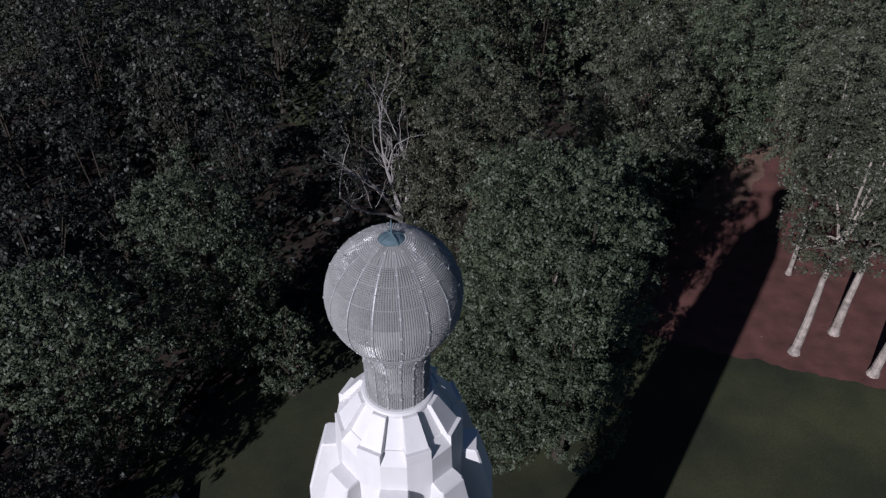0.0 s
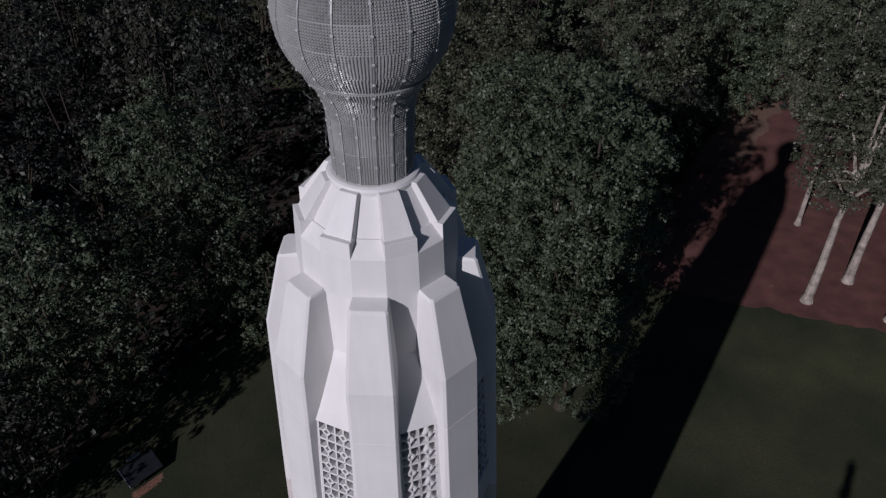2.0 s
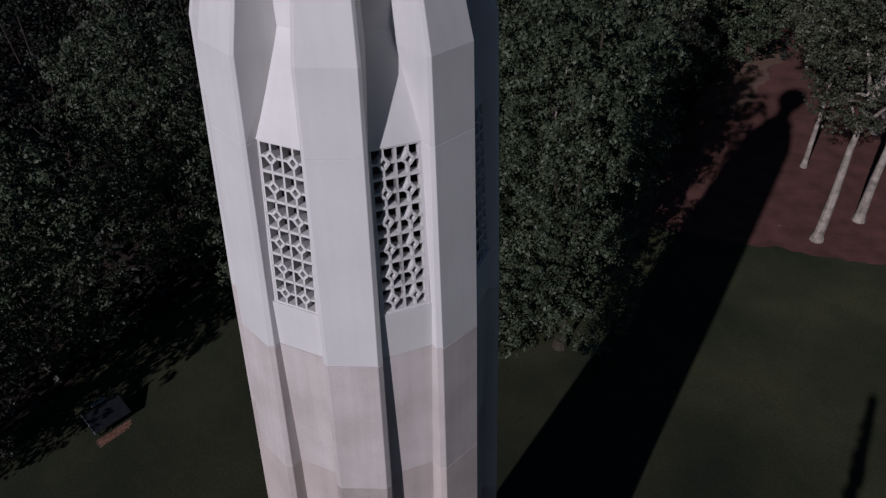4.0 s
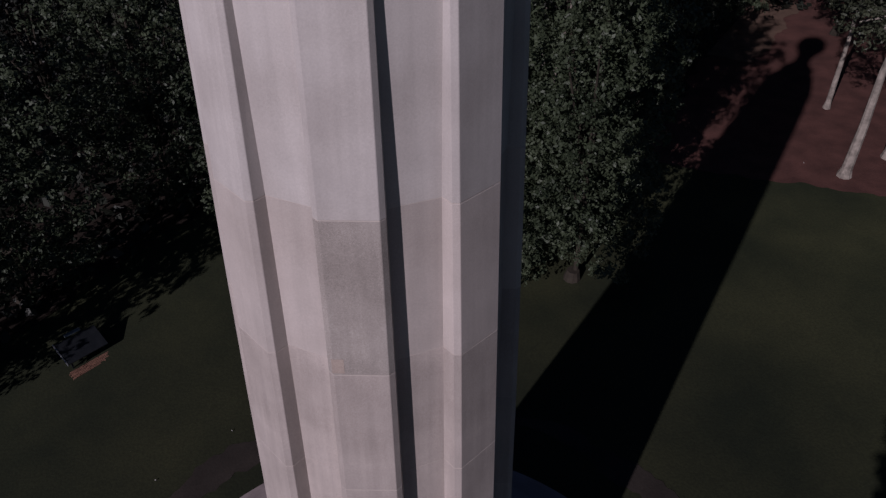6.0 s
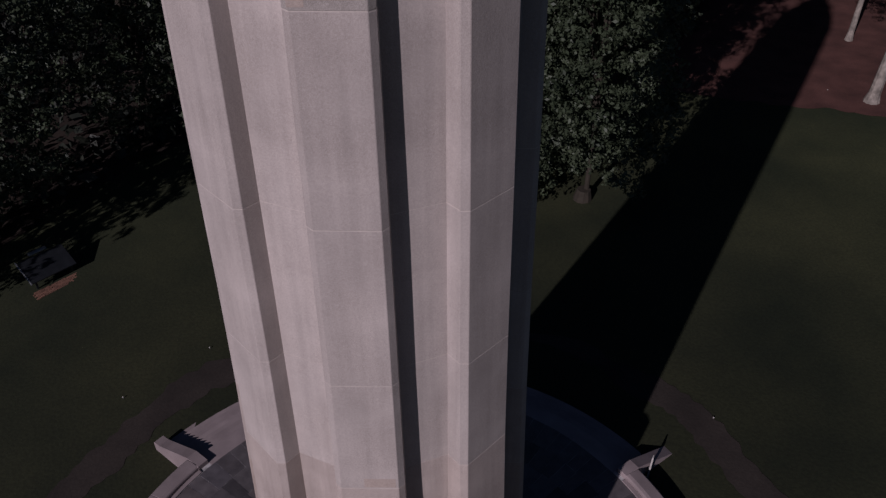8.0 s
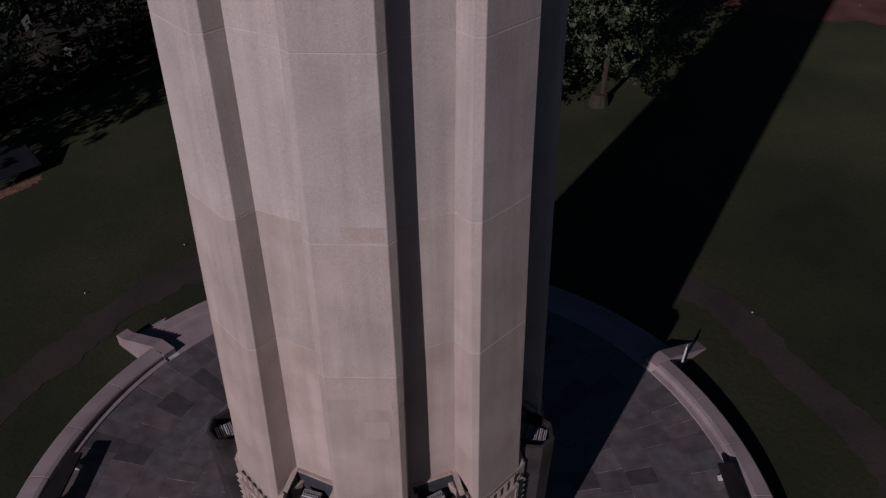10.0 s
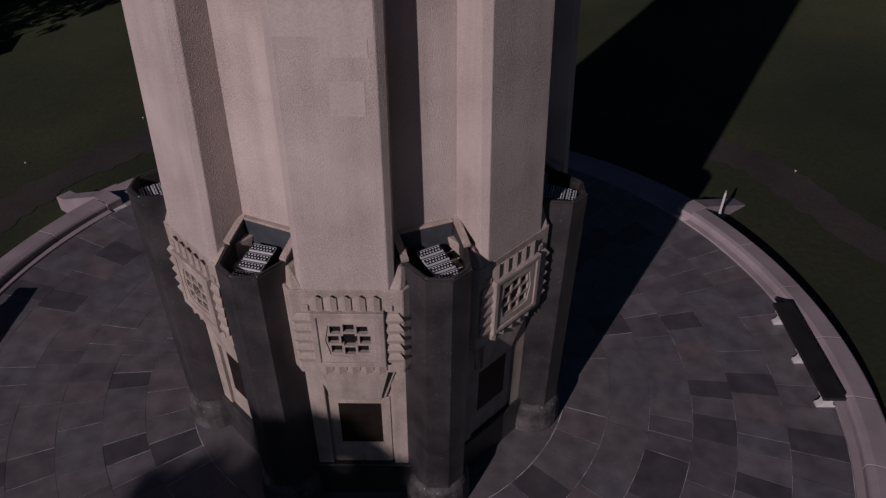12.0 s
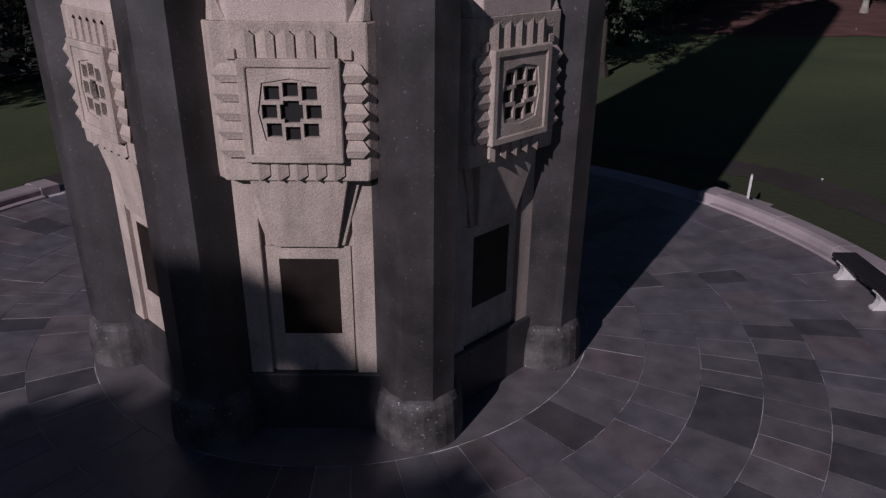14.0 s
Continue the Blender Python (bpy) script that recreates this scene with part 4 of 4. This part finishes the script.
def tree(seed, height, radius, base=0.12, boughs=90, per=45, size=0.22, bark=None, trunk_r=0.4, leaf=None, label="", lean_top=0.0, fork=0, skirt=0.0, dome=0.0, airy=0.56):
    """A thing with a trunk and limbs as one part and a leafy crown as another."""
    r = np.random.default_rng(seed)
    t = new("tree")
    z0 = height * base
    bs = []
    zc, hz = (z0 + height) / 2, (height - z0) / 2
    lobes = [(r.uniform(0, 6.28), r.uniform(-0.6, 0.6), r.uniform(0.0, 0.3)) for _ in range(7)]
    for _ in range(boughs * 25):
        d = r.normal(size=3)
        d /= np.linalg.norm(d)
        k = r.uniform(0.78, 1.0) if r.random() < 0.78 else r.uniform(0.3, 0.75)
        az = math.atan2(d[1], d[0])
        swell = 0.82 + sum(w * max(0, math.cos(az - a)) ** 6 * math.exp(-((d[2] - h) / 0.4) ** 2) for a, h, w in lobes)
        if skirt and d[2] < 0:
            swell *= 1 / max(0.35, math.sqrt(1 - d[2] ** 2)) ** skirt
        if dome and d[2] > 0:
            swell *= 1 / max(0.4, math.sqrt(1 - d[2] ** 2)) ** dome
        c = (d[0] * k * radius * 0.86 * swell + lean_top * d[2], d[1] * k * radius * 0.86 * swell, zc + d[2] * k * hz * 0.93)
        b = radius * r.uniform(0.13, 0.25)
        # boughs keep their distance, so that dark gaps stay between them
        if all((c[0] - e[0]) ** 2 + (c[1] - e[1]) ** 2 + (c[2] - e[2]) ** 2 > (airy * (b + f)) ** 2 for e, f in bs):
            bs.append((c, b))
        if len(bs) >= boughs:
            break
    o = new("crown", crown_mesh("crown", leaves(seed, bs, per, size), leaf or LEAF))
    o.parent = t
    bm = bmesh.new()
    top = max(z0, fork)
    limb(bm, [(0, 0, -0.8), (0, 0, 0.15), (0.02, 0, 0.7)], trunk_r * 1.75, trunk_r * 1.05, 10)
    limb(bm, [(0.02, 0, 0.6), (0.1, 0.05, top * 0.35), (0.05, 0.2, top * 0.7), (0.2, 0.1, top), (0.0, 0.3, height * 0.8)], trunk_r * 1.05, trunk_r * 0.2, 10)
    for i in range(8):
        c, _ = bs[i * 7 % len(bs)]
        zs = max(top, 0.24 * height) * r.uniform(0.75, 1.05)
        mid = (c[0] * 0.45, c[1] * 0.45, zs + (c[2] - zs) * 0.45 + 0.4)
        limb(bm, [(0.1, 0.1, zs), mid, c], trunk_r * 0.42, 0.04, 6)
    part("trunk", bm, bark or BARK, t)
    return tagged(t, label or "leafy deciduous tree with a full green crown", "tree", group="woodland trees")


def put(t, x, y, turn=0.0, s=1.0, tall=1.0):
    t.matrix_basis = pose(x, y, ground_z(x, y), 0, 0, turn) @ Matrix.Diagonal((s, s, s * tall, 1))
    return t


# single trees round the lawn
put(tree(40, 27.0, 7.4, 0.01, 320, 120, 0.115, PALE_BARK, 0.45, label="large round dense green tree on the lawn", skirt=0.8, dome=0.6, airy=0.5), 7.3, 41.0)
put(tree(41, 26.5, 8.0, 0.06, 230, 100, 0.125, label="tall green tree at the wood's edge", dome=0.4, leaf=LEAF_GREY), 3.5, 55.0)
put(tree(42, 15, 6.0, 0.02, 170, 120, 0.115, label="dense green tree in front of a larger one", skirt=0.8), 4.6, 38.5)
put(tree(43, 23, 7.0, 0.04, 190, 95, 0.13, label="broad green tree at the wood's edge", skirt=0.6), -20.0, 48.5)
put(tree(44, 21, 7.0, 0.04, 170, 85, 0.135, label="dark green tree at the lawn's edge", skirt=0.6), -27.0, 37.5)
put(tree(46, 24, 8.0, 0.04, 170, 80, 0.14, label="sunlit green tree at the wood's edge", leaf=LEAF_PALE, skirt=0.8), 22.0, 71.5)
put(tree(47, 25, 8.0, 0.04, 160, 80, 0.14, label="sunlit green tree behind the path", skirt=0.8), 36.0, 83.0)
put(tree(48, 25, 7.5, 0.10, 160, 80, 0.14, label="sunlit grey-green tree beside the path", leaf=LEAF_PALE), 46.0, 77.0)
put(tree(49, 29.0, 5.6, 0.01, 190, 120, 0.115, label="slender dense green tree beside the large round one", skirt=0.8, dome=0.6, airy=0.46), 9.9, 37.0)
put(tree(45, 10, 3.6, 0.05, 80, 120, 0.12, label="small green tree at the lawn's edge"), -13.2, 44.5)
for seed, x, y, h, rad, fork, turn in ((50, 33.4, 48.1, 26, 7.6, 12.5, 20), (51, 38.2, 50.6, 27, 6.5, 12.0, 140), (52, 39.4, 45.2, 25, 5.5, 11.5, 250), (53, 37.2, 59.6, 26, 8.6, 12.0, 80), (54, 48.7, 54.7, 26, 7.0, 11.0, 190), (55, 47.2, 65.6, 25, 6.5, 10.0, 10)):
    put(tree(seed, h, rad, 0.40, 185, 85, 0.125, PALE_BARK, 0.24 if seed == 53 else 0.4, LEAF_PALE, "tall sycamore with a pale mottled trunk and grey-green crown", 1.0, fork, airy=0.66), x, y, turn)

# fill trees, with the large tree's shade painted into their leaves
put(tree(56, 13, 5.0, 0.03, 110, 80, 0.15, label="green tree behind a larger one, leaves coloured dark for its shade", leaf=LEAF_DARKENED, skirt=0.6), 19.5, 62.5)
put(tree(57, 14, 5.5, 0.03, 110, 80, 0.15, label="green tree below the wood's edge, leaves coloured dark for shade", leaf=LEAF_DARKENED, skirt=0.6), 25.0, 69.5)

# mostly hidden helper tree, added to shade the ground beyond it
put(tree(58, 24, 5.0, 0.04, 120, 80, 0.14, label="hidden green tree added behind the slender one to cast shade", skirt=0.7, dome=0.4, airy=0.48), 14.0, 47.0)

# a bare dead tree behind
dead = tagged(new("dead_tree"), "bare grey dead tree with thin forking branches", "tree")
dead.matrix_basis = pose(-4.3, 64.0, ground_z(-4.3, 64.0))
rng = np.random.default_rng(8)
bm = bmesh.new()


def fork_limb(p, d, length, r, depth):
    q = [p]
    for i in range(4):
        d = (d + Vector(rng.normal(size=3) * 0.2) + Vector((0, 0, 0.03))).normalized()
        q.append(q[-1] + d * length / 4)
    limb(bm, q, r, max(0.008, r * 0.4), 5)
    if depth == 0:
        return
    for i in range(3):
        turn = Vector(rng.normal(size=3)) * 0.40
        turn.z = abs(turn.z) * 0.4
        fork_limb(q[rng.integers(1, 5)], (d + turn).normalized(), length * rng.uniform(0.45, 0.7), r * 0.42, depth - 1)


limb(bm, [Vector((0, 0, -0.5)), Vector((0.1, 0, 3)), Vector((0.1, 0.1, 5.2))], 0.40, 0.28, 8)
for dx, dy in ((-0.62, 0.0), (-0.33, 0.25), (-0.05, -0.15), (0.22, 0.1), (0.52, 0.0)):
    fork_limb(Vector((0.1, 0.1, 5.0)), Vector((dx, dy, 1)).normalized(), 8.2, 0.19, 3)
part("trunk", bm, DEAD_BARK, dead)

# the wood
def wood_kind(seed, h, rad, leaf, label):
    return tree(seed, h, rad, 0.05, 75, 34, 0.22, skirt=0.5, leaf=leaf, label=label)


# trees for the left of the wood: their leaf colour holds the shade
darkened_kinds = [wood_kind(10, 24, 6.8, LEAF_DARKENED, "woodland tree with a rounded crown, coloured dark for shade"), wood_kind(11, 27, 7.2, LEAF_DARKENED, "tall woodland tree with an uneven crown, coloured dark for shade"), wood_kind(14, 21, 6.2, LEAF_DULL_DARKENED, "dull green woodland tree, coloured darker for shade")]
light_kinds = [wood_kind(12, 25, 7.0, LEAF, "woodland tree with a full green crown"), wood_kind(13, 27, 7.6, LEAF_PALE, "broad woodland tree with an olive crown"), wood_kind(15, 22, 6.4, LEAF_GREY, "woodland tree with a grey-green crown")]
rng = np.random.default_rng(5)
taken = [(8.6, 42, 9), (3.5, 55, 9), (-17.5, 50, 9), (-27, 37.5, 9), (-13, 44.5, 6), (34, 48.5, 9), (39, 51.4, 9), (39.7, 45.5, 9), (37.5, 60, 9), (49, 55, 9), (47.5, 66, 9), (-4.8, 64, 8), (-4.8, 56, 7), (22, 71.5, 10), (36, 83, 10), (46, 77, 10)]
spots = []
# the edge of the wood, along the way the shadows run
for s in range(-75, 14, 6):
    off = -42.0 + 0.055 * max(0, s + 25) + rng.uniform(-1.0, 1.0)
    x, y = 0.575 * s + 0.818 * off, 0.818 * s - 0.575 * off
    spots.append((x, y))
EDGE = len(spots)
for gy in range(-45, 180, 13):
    for gx in range(-112, 130, 13):
        x, y = gx + rng.uniform(-4.5, 4.5), gy + rng.uniform(-4.5, 4.5)
        off = rough_off(x, y)
        if any((x - a) ** 2 + (y - b) ** 2 < c * c for a, b, c in taken):
            continue
        left = off < -47
        if y < 62 and not left and not (x > 54 and y > 40):
            continue
        if -22 < off < -5 and y < 80:
            continue
        if abs(x) > 24 + 0.66 * max(y, 0) and not (left and y > -45 and x > -80) and not (x > 54 and y < 62):
            continue
        spots.append((x, y))
counts = [0, 0]
for i, (x, y) in enumerate(spots):
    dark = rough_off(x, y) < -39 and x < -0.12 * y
    kinds = darkened_kinds if dark else light_kinds
    n = counts[dark]
    counts[dark] += 1
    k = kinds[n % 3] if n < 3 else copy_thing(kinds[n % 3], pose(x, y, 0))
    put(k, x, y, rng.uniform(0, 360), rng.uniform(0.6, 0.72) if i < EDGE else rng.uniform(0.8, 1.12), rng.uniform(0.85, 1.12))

# unseen trees behind the viewer, placed and sized to shade the tower's foot
put(tree(60, 18.95, 4.8, 0.45, 170, 110, 0.34, label="leafy tree whose shade falls on the terrace"), -20.45, -19.8)
put(tree(61, 19.15, 4.9, 0.45, 170, 120, 0.34, label="unseen leafy tree placed to widen the shade on the terrace"), -19.7, -20.1)

put(tree(62, 21.9, 3.4, 0.35, 150, 120, 0.34, label="unseen leafy tree placed to raise the shade on the tower"), -21.3, -20.1)

# a slim conifer behind the viewer, whose shadow lies on the lawn
conifer = tagged(new("tree"), "slim pointed conifer standing on the lawn", "tree")
put(conifer, 3.2, -7.5)
rng = np.random.default_rng(31)
bm = bmesh.new()
limb(bm, [(0, 0, -0.5), (0, 0, 8), (0, 0, 24.6)], 0.22, 0.02, 8)
part("trunk", bm, BARK, conifer)
shoots = [((r * math.cos(a), r * math.sin(a), z), 0.25 + 0.3 * r) for z, a in zip(np.linspace(2.0, 24.6, 260), rng.uniform(0, 6.28, 260)) for r in [1.35 * (1 - z / 25.4) * rng.uniform(0.3, 1.0)]]
o = new("crown", crown_mesh("crown", leaves(31, shoots, 170, 0.13), LEAF_DARKENED))
o.parent = conifer

# undergrowth that nobody could count, added on the wood's floor to paint gaps dark
rng = np.random.default_rng(77)
P = []
while len(P) < 16000:
    x, y = rng.uniform(-75, 75), rng.uniform(-30, 125)
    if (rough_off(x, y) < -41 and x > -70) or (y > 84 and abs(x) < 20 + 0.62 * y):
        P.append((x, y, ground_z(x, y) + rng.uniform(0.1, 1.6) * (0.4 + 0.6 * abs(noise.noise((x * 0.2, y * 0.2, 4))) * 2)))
P = np.array(P)
N = rng.normal(size=P.shape) + (0, 0, 0.8)
N /= np.linalg.norm(N, axis=1)[:, None]
T = np.cross(N, rng.normal(size=N.shape))
T /= np.linalg.norm(T, axis=1)[:, None]
B = np.cross(N, T)
s = rng.uniform(0.25, 0.7, size=(len(P), 1))
o = new("undergrowth", crown_mesh("undergrowth", np.stack([P - T * s, P - B * s * 0.6, P + T * s, P + B * s * 0.6], 1).reshape(-1, 3), LEAF_DARKENED))
tagged(o, "leafy undergrowth added on the forest floor to darken gaps", "undergrowth", kind="stuff")

# ---- slate paving, laid in rings ----
RINGS = [4.15, 5.08, 5.92, 6.80, 7.68, 8.70, 9.82]
rng = np.random.default_rng(21)
rest = bmesh.new()
near_count = 0
for r0, r1 in zip(RINGS, RINGS[1:]):
    edges, a = [], rng.uniform(0, 8)
    start = a
    while a < start + 360 - 2.5:
        edges.append(a)
        a += math.degrees(rng.uniform(0.42, 0.75) / ((r0 + r1) / 2))
    edges.append(start + 360)
    for a0, a1 in zip(edges, edges[1:]):
        g = math.degrees(rng.uniform(0.003, 0.007) / r0)
        lift = rng.uniform(-0.004, 0.004)
        e = rng.uniform(0.001, 0.005)
        prof = [(r0 + e, -0.03), (r1 - e, -0.03), (r1 - e, lift), (r0 + e, lift)]
        mid = ((a0 + a1) / 2 + 180) % 360 - 180
        if -95 < mid < 40 or mid > 140 and r0 < 8:
            if near_count < 295:
                near_count += 1
                part("slate_slab", arc_stone(bmesh.new(), prof, a0 + g, a1 - g, 2), SLATE, terrace)
                continue
        arc_stone(rest, prof, a0 + g, a1 - g, 2)
me = bpy.data.meshes.new("slate_slabs")
bmesh.ops.recalc_face_normals(rest, faces=rest.faces)
rest.to_mesh(me)
rest.free()
me.materials.append(SLATE_REST)
o = new("slate_slabs", me)
o.parent = terrace
tagged(o, kind="stuff")
bm = bmesh.new()
arc_stone(bm, [(0.5, -0.03), (4.14, -0.03), (4.14, 0.0), (0.5, 0.0)], 0, 360, 64)
part("inner_slab", bm, SLATE, terrace)
